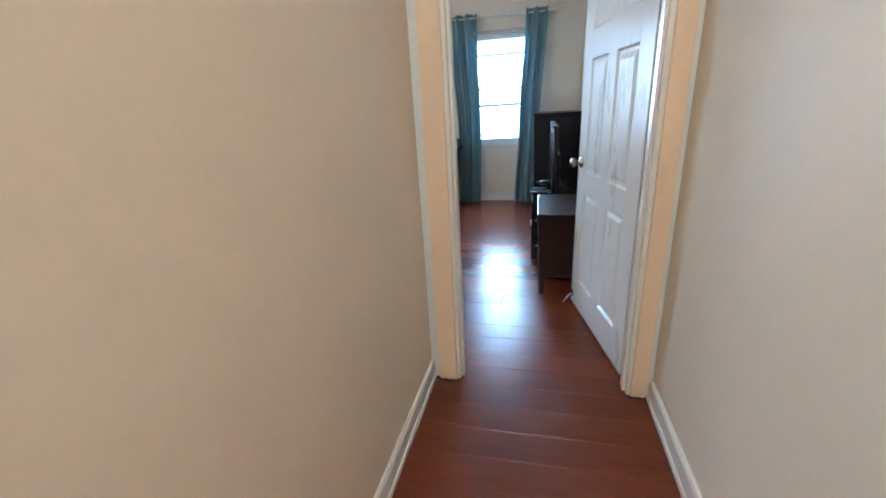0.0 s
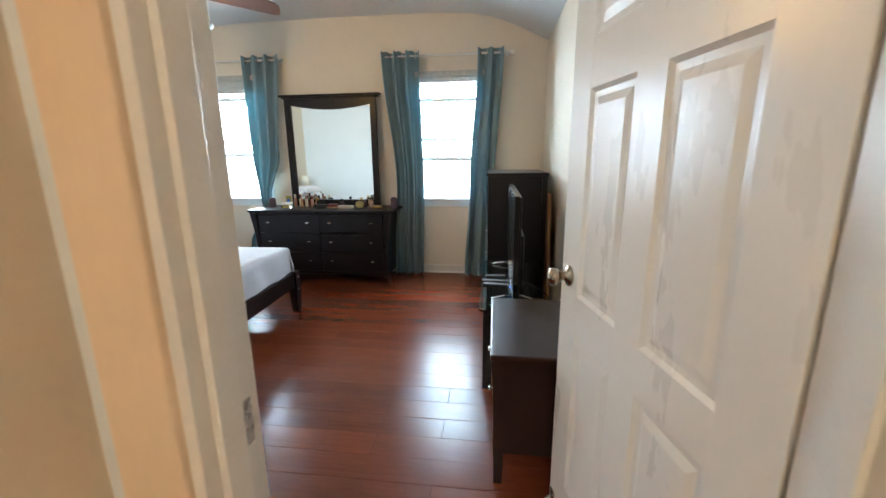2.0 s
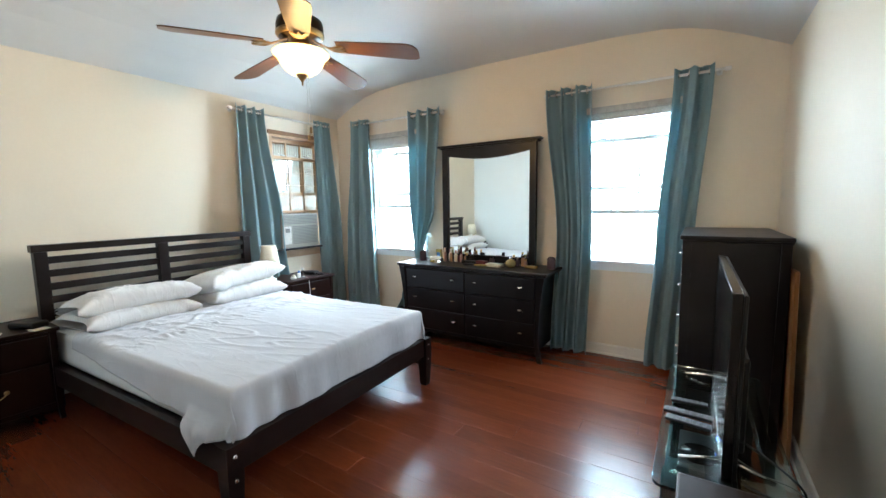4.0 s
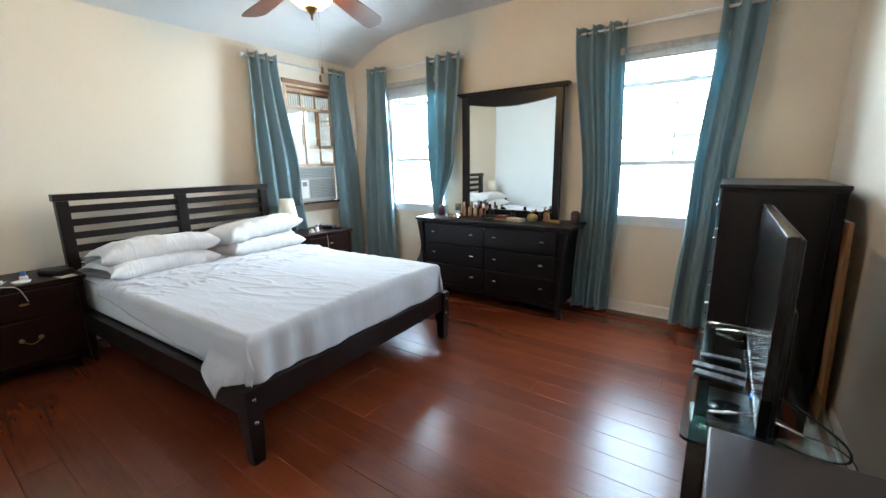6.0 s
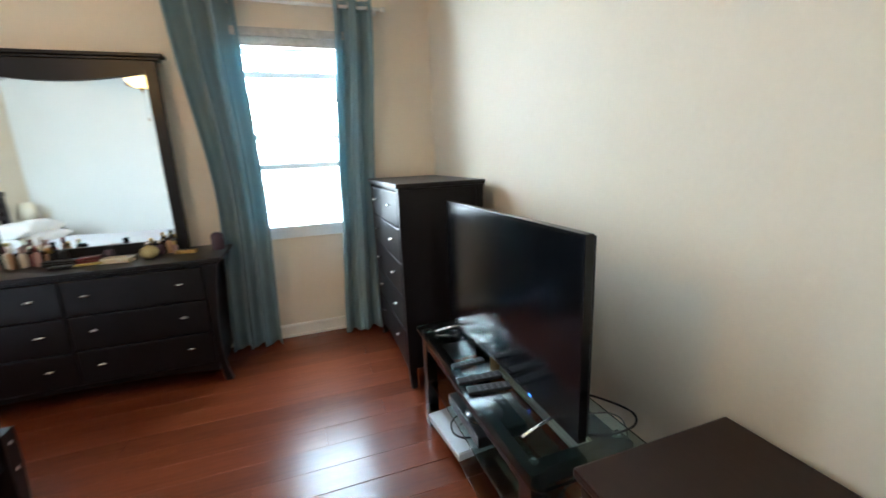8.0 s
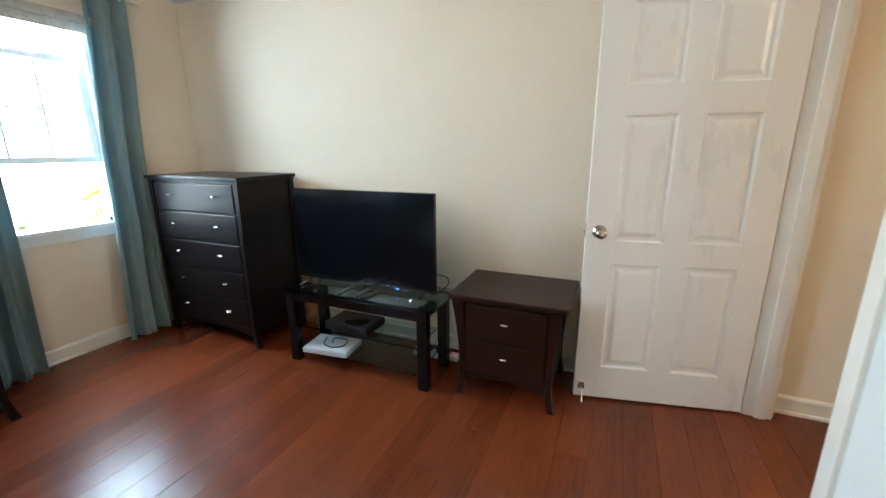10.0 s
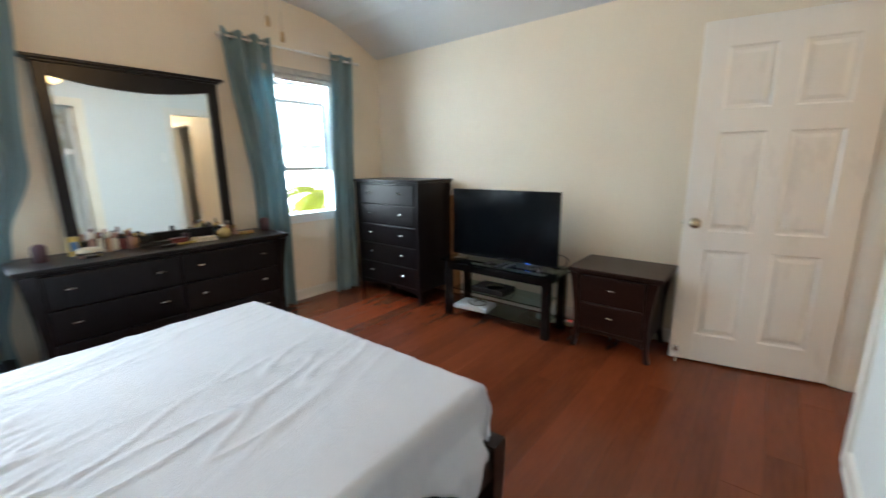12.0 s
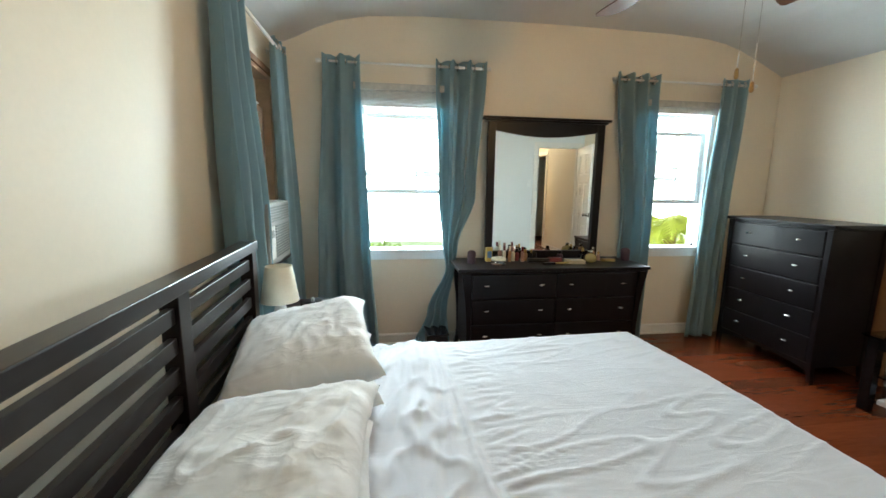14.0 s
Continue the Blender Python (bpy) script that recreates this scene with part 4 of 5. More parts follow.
def pillow(label, m, lx, ly, t, seed, ruffle=0.0, mouth=0.36):
    """A soft pillow with pinched corners and creased cover; the open end of the case at -y is loose."""
    bm = bmesh.new()
    n, k = 56, 44
    grids = []
    for side in (1, -1):
        g = []
        for j in range(k + 1):
            row = []
            for i in range(n + 1):
                u, v = -1 + 2 * i / n, -1 + 2 * j / k
                pin = 1 - 0.10 * (1 - abs(u) ** 3) * (abs(v) ** 4), 1 - 0.10 * (1 - abs(v) ** 3) * (abs(u) ** 4)
                x, y = u * lx / 2 * pin[1], v * ly / 2 * pin[0]
                # plump, with blunt edges; the case's mouth at -x stays a little open
                fu = max(0.0, 1 - abs(u) ** 5.0) ** 0.5
                if u < 0:
                    fu = max(fu, mouth * min(1.0, -u * 1.5))
                th = t / 2 * fu * max(0.0, 1 - abs(v) ** 5.5) ** 0.5
                th *= 1 + 0.16 * wrinkle(u, v, 1.3, seed)
                edge = (1 - abs(u) ** 8) * (1 - abs(v) ** 8)
                cr = max(0.0, ridge(u * 0.5 + 0.9 * v, v * 0.30 - 0.55 * u, 2.1, seed + 7) - 0.80) * 0.040 + 0.0025 * wrinkle(u, v, 4, seed + 3)
                cr += 0.028 * max(0.0, ridge(u * 2.6 + 0.3 * v, v * 0.35, 2.2, seed + 17) - 0.78) * max(0.0, -v + 0.1)
                cr += 0.016 * max(0.0, ridge(u * 1.1 + 0.8 * v, v * 0.9 - 0.5 * u, 2.6, seed + 27) - 0.62)
                cr += 0.010 * max(0.0, ridge(u * 0.5, v * 2.4, 2.4, seed + 37) - 0.55) * max(0.0, abs(u) - 0.3)
                z = side * (th + cr * edge * (1 if side > 0 else 0.3)) + ruffle * 0.020 * wrinkle(u * 2.3, v * 0.5, 2.2, seed + 31) * max(0.0, -v - 0.5) * 2
                z -= 0.02 * (u * u) * (1 if th > 0 else 1)
                row.append(bm.verts.new((x, y, z)))
            g.append(row)
        grids.append(g)
        for a, b in zip(g, g[1:]):
            for i in range(n):
                bm.faces.new((a[i], a[i + 1], b[i + 1], b[i]))
    bmesh.ops.remove_doubles(bm, verts=bm.verts[:], dist=0.0008)
    return solo("pillow", bm, M_PILLOW, label, "pillow", m, "pillows on the bed", smooth=True)


pillow("white pillow lying flat against the headboard", BED @ pose(-0.37, 1.700, 0.618, -3, 1, 2), 0.70, 0.53, 0.134, 3, 1.0)
pillow("creased white pillow on top of another", BED @ pose(-0.355, 1.715, 0.712, -7, -2, -4), 0.71, 0.53, 0.150, 9, 1.0)
pillow("white pillow lying flat under another", BED @ pose(0.39, 1.700, 0.623, -3, 1, 3), 0.70, 0.54, 0.134, 15, 1.0, 0.0)
pillow("creased white pillow with a loose ruffled case end", BED @ pose(0.375, 1.715, 0.736, -10, -4, 6), 0.73, 0.55, 0.158, 23, 1.0, 0.0)


# ---- curtains, rods and blinds ----
def along(keys, z, col):
    """Value of a column of (z, ...) keys at height z, smoothed."""
    keys = sorted(keys)
    if z <= keys[0][0]:
        return keys[0][col]
    for a, b in zip(keys, keys[1:]):
        if z <= b[0]:
            t = (z - a[0]) / (b[0] - a[0])
            t = t * t * (3 - 2 * t)
            return a[col] + (b[col] - a[col]) * t
    return keys[-1][col]


def curtain(label, keys, folds, place, seed, amp=0.034, rod_z=2.235, group="teal curtains"):
    """A grommet curtain: keys of (z, edge, edge, standing out); place(a, d) -> x, y with d into the room."""
    ob = thing("curtain", label, "curtain", None, group)
    bm = bmesh.new()
    z0, z1 = keys[0][0], rod_z + 0.045
    nu, nv = folds * 26, 60
    rows = []
    for j in range(nv + 1):
        z = z0 + (z1 - z0) * j / nv
        e0, e1 = along(keys, z, 1), along(keys, z, 2)
        out = along(keys, z, 3)
        row = []
        for i in range(nu + 1):
            u = i / nu
            free = max(0.0, 1 - (z - z0) / (z1 - z0))
            ph = 2 * math.pi * folds * (u + 0.030 * free * noise.noise(Vector((u * 3, z * 0.8, seed))))
            w = amp * (1 + 0.35 * noise.noise(Vector((u * 4, z * 0.7, seed + 3)))) * min(1.25, max(0.45, (e1 - e0) / 0.34))
            d = w * math.sin(ph + seed) + (0.30 + 0.35 * free) * w * math.sin(2 * ph + 3.1 * seed + 1.5 * noise.noise(Vector((u * 2, z * 0.6, seed + 9)))) + 0.016 * free * noise.noise(Vector((u * 9, z * 2.2, seed + 5)))
            a = e0 + (e1 - e0) * u + 0.010 * math.cos(ph * 1.0 + seed) * (1 if folds > 2 else 0.3)
            x, y = place(a, 0.09 + out + d)
            sag = 0.006 * math.cos(2 * ph) if j == nv else 0.0
            row.append(bm.verts.new((x, y, z + sag)))
        rows.append(row)
    for a, b in zip(rows, rows[1:]):
        for i in range(nu):
            bm.faces.new((a[i], a[i + 1], b[i + 1], b[i]))
    cloth = part("cloth", bm, M_CURTAIN, ob, "", True)
    md = cloth.modifiers.new("thickness", "SOLIDIFY")
    md.thickness, md.offset = 0.0025, 0.0
    e0, e1 = along(keys, rod_z, 1), along(keys, rod_z, 2)
    for k in range(folds * 2):
        u = (k + 0.5 - seed / math.pi * 0) / (folds * 2)
        x, y = place(e0 + (e1 - e0) * u, 0.09)
        g = bmesh.new()
        ring = 16
        vs = []
        for a in range(ring):
            t = 2 * math.pi * a / ring
            for rr, dd in ((0.019, -0.003), (0.030, -0.003), (0.030, 0.003), (0.019, 0.003)):
                p0 = place(0, dd)
                q0 = place(0, 0)
                ux, uy = (p0[0] - q0[0]), (p0[1] - q0[1])
                vs.append(g.verts.new((x + (0 if abs(ux) < 1e-9 else rr * math.cos(t)) + (dd if abs(ux) < 1e-9 else 0),
                                       y + (rr * math.cos(t) if abs(ux) < 1e-9 else dd), rod_z + rr * math.sin(t))))
        for a in range(ring):
            for c in range(4):
                g.faces.new((vs[a * 4 + c], vs[a * 4 + (c + 1) % 4], vs[((a + 1) % ring) * 4 + (c + 1) % 4], vs[((a + 1) % ring) * 4 + c]))
        part("grommet", g, M_SILVER, ob, "round metal grommet", True)
    return ob


def rod(label, a0, a1, place, z=2.235):
    ob = thing("curtain_rod", label, "curtain rod", None, "curtain rods")
    ax = "x" if abs(place(1, 0)[0] - place(0, 0)[0]) > 0.5 else "y"
    x, y = place(0, 0.09)
    c = (0, y, z) if ax == "x" else (x, 0, z)
    part("pole", lathed([(0.0085, a0), (0.0085, (a0 + a1) / 2), (0.0105, (a0 + a1) / 2 + 0.001), (0.0105, a1)], 12, c, ax), M_WHITEP, ob, "", True)
    for a, s in ((a0, -1), (a1, 1)):
        part("finial", lathed([(0.0, a - s * 0.001), (0.015, a), (0.016, a + s * 0.03), (0.013, a + s * 0.036), (0.0, a + s * 0.037)], 12, c, ax), M_WHITEP, ob, "", True)
        g = bmesh.new()
        p, q = place(a - s * 0.03, 0.0), place(a - s * 0.03, 0.088)
        tube(g, [(p[0], p[1], z + 0.0), (q[0], q[1], z - 0.004)], 0.006, 8)
        lathe(g, [(0, 0), (0.02, 0), (0.02, 0.004), (0, 0.004)], 10, (p[0], p[1] - (0.004 if ax == "x" else 0), z), "y" if ax == "x" else "x")
        part("bracket", g, M_WHITEP, ob)
    return ob


def north(a, d):
    return (a, N - d)


def west(a, d):
    return (W + d, a)


rod("white curtain rod over the window beside the mirror", -3.22, -1.965, north, 2.265)
rod("white curtain rod over the window beside the chest", -0.86, 0.40, north, 2.245)
rod("white curtain rod over the window with the air conditioner", 4.68, 5.83, west, 2.255)

curtain("teal-grey grommet curtain hanging to the floor", [(0.015, -3.30, -2.82, 0.03), (0.9, -3.27, -2.88, 0.02), (2.28, -3.21, -2.935, 0)], 2, north, 1.0, amp=0.042, rod_z=2.265)
curtain("teal-grey curtain pulled in and tucked behind the dresser", [(0.06, -2.54, -2.24, 0.12), (0.35, -2.42, -2.26, 0.10), (0.70, -2.26, -2.20, 0.05), (0.86, -2.29, -2.17, 0.04),
        (1.3, -2.33, -2.03, 0.02), (2.28, -2.36, -1.96, 0)], 3, north, 2.2, amp=0.036, rod_z=2.265)
curtain("teal-grey grommet curtain between mirror and window", [(0.012, -0.80, -0.49, 0.02), (1.0, -0.76, -0.47, 0.01), (2.28, -0.88, -0.50, 0)], 3, north, 0.4, amp=0.040, rod_z=2.245)
curtain("teal-grey grommet curtain beside the chest of drawers", [(0.015, -0.03, 0.25, 0.04), (1.0, 0.02, 0.27, 0.02), (2.28, 0.09, 0.34, 0)], 2, north, 1.7, amp=0.042, rod_z=2.245)
curtain("teal-grey curtain hanging behind the headboard", [(0.02, 4.76, 5.22, 0.02), (1.1, 4.66, 5.12, 0.02), (2.28, 4.70, 4.99, 0)], 3, west, 0.9, amp=0.04, rod_z=2.255)
curtain("teal-grey curtain in the corner beside the air conditioner", [(0.015, 5.67, 5.98, 0.03), (1.0, 5.64, 5.96, 0.02), (2.28, 5.64, 5.86, 0)], 2, west, 2.9, amp=0.04, rod_z=2.255)


def woven_blind(label, a0, a1, z0, z1, place, mat, depth=0.02, pitch=0.0085, cords=5, fill=0.96, reed=None):
    """Thin reeds held by cords, with a headrail."""
    ob = thing("woven_blind", label, "blind", None, "woven blinds")

    def slab(bm, p0, p1, d0, d1, q0, q1):
        x0, y0 = place(p0, d0)
        x1, y1 = place(p1, d1)
        return box(bm, min(x0, x1), max(x0, x1), min(y0, y1), max(y0, y1), q0, q1)
    part("headrail", slab(bmesh.new(), a0, a1, depth - 0.02, depth + 0.02, z1, z1 + 0.05), mat, ob)
    bm = bmesh.new()
    z = z0
    while z < z1:
        slab(bm, a0, a1, depth - 0.0015, depth + 0.0015, z, z + pitch * fill)
        z += pitch
    tagged(part("reeds", bm, reed or mat, ob), kind="stuff")
    for k in range(cords):
        a = a0 + (a1 - a0) * (k + 0.5) / cords
        part("cord", slab(bmesh.new(), a - 0.002, a + 0.002, depth + 0.0016, depth + 0.003, z0, z1), mat, ob)
    part("bottom_bar", slab(bmesh.new(), a0, a1, depth - 0.006, depth + 0.006, z0 - 0.012, z0), mat, ob)
    return ob


M_PALE = surface("pale bead blind", (0.42, 0.40, 0.36), 0.7, 0.25, 30, 220, 0.15)
woven_blind("brown woven reed blind lowered over the window", W0[0] + 0.035, W0[1] - 0.035, 1.26, 2.02, west, M_BAMBOO, -0.135, 0.011, 22, 0.955, M_REED)
woven_blind("raised pale woven blind at the top of the window", W1[0] - 0.01, W1[1] + 0.01, 1.975, 2.085, north, M_PALE, 0.035, 0.010, 44, 0.7)
woven_blind("raised pale woven blind at the window's top", W2[0] - 0.01, W2[1] + 0.01, 2.012, 2.055, north, M_PALE, 0.035, 0.008, 16, 0.9)

# air conditioner
ac = thing("air_conditioner", "off-white window air conditioner with grey louvres", "air conditioner", pose(-3.42, 5.345, 0.880, 0, 0, 90))
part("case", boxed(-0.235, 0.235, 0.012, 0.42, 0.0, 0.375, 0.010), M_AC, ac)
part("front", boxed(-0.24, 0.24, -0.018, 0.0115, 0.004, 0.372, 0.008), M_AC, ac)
part("control_panel", boxed(-0.215, -0.125, -0.021, -0.0182, 0.045, 0.235, 0.002), M_PALE, ac)
part("display", boxed(-0.20, -0.145, -0.0225, -0.0212, 0.17, 0.215), M_GRILLE, ac)
for i in range(12):
    part("louvre", boxed(-0.105, 0.215, -0.0225, -0.0182, 0.045 + 0.0165 * i, 0.054 + 0.0165 * i, 0.001, 1), M_GRILLE, ac)
for i in range(6):
    part("louvre", boxed(-0.215, 0.215, -0.0235, -0.0182, 0.262 + 0.016 * i, 0.270 + 0.016 * i, 0.001, 1), M_GRILLE, ac)
part("support", boxed(-0.30, 0.30, -0.005, 0.14, -0.022, -0.001, 0.003), M_DARK, ac)
bm = bmesh.new()
box(bm, -0.325, -0.242, 0.20, 0.215, 0.0, 0.40, 0.002), box(bm, 0.242, 0.325, 0.20, 0.215, 0.0, 0.40, 0.002), box(bm, -0.325, 0.325, 0.20, 0.215, 0.402, 0.44, 0.002)
part("side_curtain", bm, M_WHITEP, ac, "white filler panels")

# ceiling fan
FX, FY = -1.598, 3.99
fan = thing("ceiling_fan", "brass ceiling fan with five walnut blades and lit bowl", "ceiling fan", pose(FX, FY, 0))
part("canopy", lathed([(0, 2.692), (0.065, 2.692), (0.06, 2.655), (0.03, 2.63), (0.012, 2.625)], 24), M_BRASS, fan, "", True)
part("downrod", lathed([(0.011, 2.34), (0.011, 2.63)], 12), M_SILVER, fan, "", True)
part("motor", lathed([(0.02, 2.35), (0.06, 2.345), (0.118, 2.325), (0.124, 2.30), (0.124, 2.255), (0.112, 2.235), (0.07, 2.225), (0.05, 2.222)], 32), tint("dark bronze", (0.05, 0.03, 0.018), 0.35, 1.0), fan, "dark bronze motor housing", True)
part("band", lathed([(0.07, 2.232), (0.116, 2.236), (0.127, 2.25), (0.127, 2.262), (0.12, 2.264)], 32), M_BRASS, fan, "", True)
part("switch_housing", lathed([(0.045, 2.223), (0.055, 2.20), (0.055, 2.175), (0.075, 2.165), (0.10, 2.158), (0.0, 2.157)], 24), M_BRASS, fan, "", True)
for k in range(5):
    R = pose(0, 0, 0, 0, 0, -41 + 72 * k)
    arm = bmesh.new()
    outline(arm, [(0.07, -0.018), (0.12, -0.013), (0.155, -0.010), (0.18, -0.026), (0.235, -0.045), (0.245, -0.03), (0.215, -0.012), (0.250, 0.0), (0.215, 0.012), (0.245, 0.03), (0.235, 0.045),
                  (0.18, 0.026), (0.155, 0.010), (0.12, 0.013), (0.07, 0.018)], 0.006, lambda a, b, q: (a, b, 2.226 - q - 0.048 * min(1, max(0, (a - 0.07) / 0.1))))
    br = part("blade_arm", arm, M_BRASS, fan, "", False, R)
    bl = bmesh.new()
    pts = [(0.20, -0.048), (0.30, -0.056), (0.50, -0.066), (0.585, -0.069), (0.62, -0.055), (0.642, -0.03), (0.648, 0.0), (0.648, 0.05), (0.63, 0.064), (0.59, 0.069), (0.50, 0.066), (0.30, 0.056), (0.20, 0.048)]
    outline(bl, pts, 0.006, lambda a, b, q: (a, b, 2.186 + q - 0.20 * b - 0.085 * (a - 0.2)))
    part("blade", bl, M_BLADE, fan, "", False, R)
part("glass_bowl", lathed([(0.144, 2.162), (0.150, 2.155), (0.140, 2.144), (0.124, 2.128), (0.114, 2.105), (0.094, 2.075), (0.062, 2.052), (0.03, 2.045), (0.0, 2.044)], 32), M_GLOBE, fan, "lit amber glass bowl", True).visible_shadow = False
part("finial", lathed([(0.0, 1.988), (0.004, 1.992), (0.006, 2.012), (0.02, 2.03), (0.034, 2.046), (0.036, 2.054), (0.0, 2.056)], 14), M_BRASS, fan, "", True)
for x, y, z1, z0 in ((0.018, 0.028, 2.17, 1.77), (0.045, -0.01, 2.17, 1.72)):
    part("pull_chain", tubed([(x, y, z1), (x, y, z0)], 0.0013, 6), M_SILVER, fan)
    part("pull_knob", lathed([(0.0, z0 + 0.002), (0.006, z0 - 0.004), (0.0075, z0 - 0.03), (0.003, z0 - 0.036), (0.0, z0 - 0.037)], 10, (x, y, 0)), M_BRASS, fan, "", True)

# hall lamp
hl = thing("hall_light", "lit round hallway ceiling lamp", "ceiling light", pose(0.3, -0.35, 0), kind="structure")
part("base", lathed([(0, 2.419), (0.09, 2.419), (0.09, 2.40), (0, 2.399)], 24), M_WHITEP, hl, "", True)
part("diffuser", lathed([(0.085, 2.398), (0.10, 2.385), (0.09, 2.36), (0.05, 2.34), (0.0, 2.335)], 24), M_HALLGLOBE, hl, "", True)


# ---- small things ----
def table_lamp(label, m, h=0.36):
    t = thing("table_lamp", label, "lamp", m, "bedside lamps")
    part("base", lathed([(0, 0), (0.055, 0), (0.055, 0.012), (0.03, 0.02), (0.022, 0.05), (0.034, 0.09), (0.026, 0.14), (0.010, 0.165), (0.008, 0.22), (0, 0.22)], 20), M_WHITEP, t, "white ceramic base", True)
    bm = bmesh.new()
    n = 32
    rings = []
    for r, z in ((0.096, h - 0.185), (0.066, h), (0.064, h), (0.094, h - 0.185)):
        rings.append([bm.verts.new((r * math.cos(2 * math.pi * i / n), r * math.sin(2 * math.pi * i / n), z)) for i in range(n)])
    for a, b in zip(rings, rings[1:] + rings[:1]):
        for i in range(n):
            bm.faces.new((a[i], a[(i + 1) % n], b[(i + 1) % n], b[i]))
    part("shade", bm, M_SHADE, t, "cream cloth shade", True)
    return t


table_lamp("small white table lamp with a cream shade", pose(-3.30, 4.87, 0.6005), 0.345)
table_lamp("small table lamp with a cream shade on the nightstand", pose(-3.36, 2.74, 0.6005), 0.345)


def bottle(label, x, y, z, r, h, mat, cap=None, caph=0.3, category="bottle", name="cosmetic_bottle"):
    t = thing(name, label, category, pose(x, y, z), "toiletries on the dresser" if y > 5.4 else "")
    b = h * (1 - caph) if cap else h
    part("body", lathed([(0, 0), (r * 0.92, 0), (r, 0.004), (r, b * 0.86), (r * 0.7, b * 0.95), (r * 0.55, b), (0, b)], 14), mat, t, "", True)
    if cap:
        part("cap", lathed([(0, b + 0.0003), (r * 0.62, b + 0.0003), (r * 0.62, h - 0.003), (r * 0.5, h), (0, h)], 12), cap, t, "", True)
    return t


DZ = 0.7605
RED, PINK, PLUM = tint("red cap plastic", (0.16, 0.025, 0.025)), tint("pink label plastic", (0.42, 0.25, 0.21)), tint("plum candle wax", (0.07, 0.035, 0.05), 0.5)
GOLD, TAN, CREAM = tint("gold cap", (0.6, 0.4, 0.15), 0.3, 1.0), tint("tan liquid", (0.42, 0.24, 0.13)), tint("cream plastic", (0.68, 0.62, 0.5))
BLUE, YEL, SILV = tint("blue plastic", (0.08, 0.2, 0.5)), tint("yellow plastic", (0.45, 0.34, 0.10)), M_SILVER
bottle("plum candle in a round glass jar", -2.085, 5.80, DZ, 0.034, 0.10, PLUM, name="candle_jar", category="candle")
bottle("plum candle jar at the dresser's end", -0.76, 5.83, DZ, 0.036, 0.105, PLUM, name="candle_jar", category="candle")
ph = thing("pill_box", "yellow and blue carton standing on the dresser", "carton", pose(-1.93, 5.86, DZ, 0, 0, 8), "toiletries on the dresser")
part("carton", boxed(-0.026, 0.026, -0.014, 0.014, 0, 0.115, 0.002), YEL, ph)
part("label_panel", boxed(-0.018, 0.018, -0.0152, -0.0142, 0.03, 0.085), BLUE, ph)
jar = thing("glass_dish", "clear glass dish with a white lid", "jar", pose(-1.885, 5.73, DZ), "toiletries on the dresser")
part("dish", lathed([(0, 0), (0.052, 0), (0.060, 0.008), (0.060, 0.030), (0.054, 0.034), (0, 0.034)], 20), M_CLEAR, jar, "", True)
part("lid", lathed([(0, 0.0345), (0.058, 0.0345), (0.057, 0.050), (0.045, 0.056), (0, 0.057)], 20), CREAM, jar, "white domed lid", True)
rnd = random.Random(4)
for i, (x, y, r, h, mat, cap) in enumerate((
        (-1.845, 5.84, 0.017, 0.135, PINK, CREAM), (-1.80, 5.87, 0.016, 0.125, CREAM, RED), (-1.765, 5.83, 0.014, 0.13, TAN, CREAM), (-1.73, 5.86, 0.018, 0.115, CREAM, PINK),
        (-1.69, 5.88, 0.020, 0.10, RED, M_BLACK), (-1.655, 5.84, 0.015, 0.12, PINK, RED), (-1.62, 5.87, 0.018, 0.095, TAN, GOLD), (-1.585, 5.83, 0.014, 0.10, M_BLACK, GOLD),
        (-1.55, 5.86, 0.022, 0.075, M_BLACK, None), (-1.33, 5.85, 0.024, 0.085, PLUM, M_BLACK), (-1.12, 5.87, 0.018, 0.10, M_CLEAR, GOLD), (-1.075, 5.85, 0.020, 0.085, PLUM, SILV),
        (-1.03, 5.87, 0.017, 0.11, TAN, SILV), (-0.995, 5.84, 0.015, 0.075, PINK, GOLD))):
    bottle("small cosmetic bottle standing before the mirror", x, y, DZ, r, h, mat, cap)
pf = thing("perfume_bottle", "round clear perfume bottle with amber liquid", "perfume", pose(-1.105, 5.76, DZ), "toiletries on the dresser")
part("body", lathed([(0, 0), (0.022, 0.0), (0.042, 0.014), (0.048, 0.036), (0.040, 0.060), (0.016, 0.072), (0, 0.072)], 20), tint("amber glass", (0.45, 0.36, 0.16), 0.12), pf, "", True)
part("cap", lathed([(0, 0.0725), (0.014, 0.0725), (0.016, 0.09), (0.010, 0.10), (0, 0.101)], 14), M_CHROME, pf, "", True)
for x, y, a, b, h, mat, lab in ((-1.52, 5.80, 0.10, 0.03, 0.03, M_BLACK, "black zip pouch lying on the dresser"), (-1.25, 5.74, 0.075, 0.042, 0.028, CREAM, "cream soap carton lying on the dresser"),
                                (-1.40, 5.78, 0.05, 0.03, 0.04, RED, "dark red box lying on the dresser"), (-0.93, 5.80, 0.055, 0.02, 0.022, GOLD, "gold-topped compact lying on the dresser")):
    o = thing("cosmetic_case", lab, "case", pose(x, y, DZ, 0, 0, rnd.uniform(-12, 12)), "toiletries on the dresser")
    part("base", boxed(-a, a, -b, b, 0, h * 0.6, 0.004), mat, o)
    part("lid", boxed(-a, a, -b, b, h * 0.6 + 0.0005, h, 0.004), mat, o)
br = thing("hair_brush", "yellow-handled brush lying on the dresser", "brush", pose(-1.42, 5.70, DZ, 0, 0, 10), "toiletries on the dresser")
part("handle", boxed(-0.02, 0.14, -0.010, 0.010, 0.004, 0.016, 0.004), YEL, br)
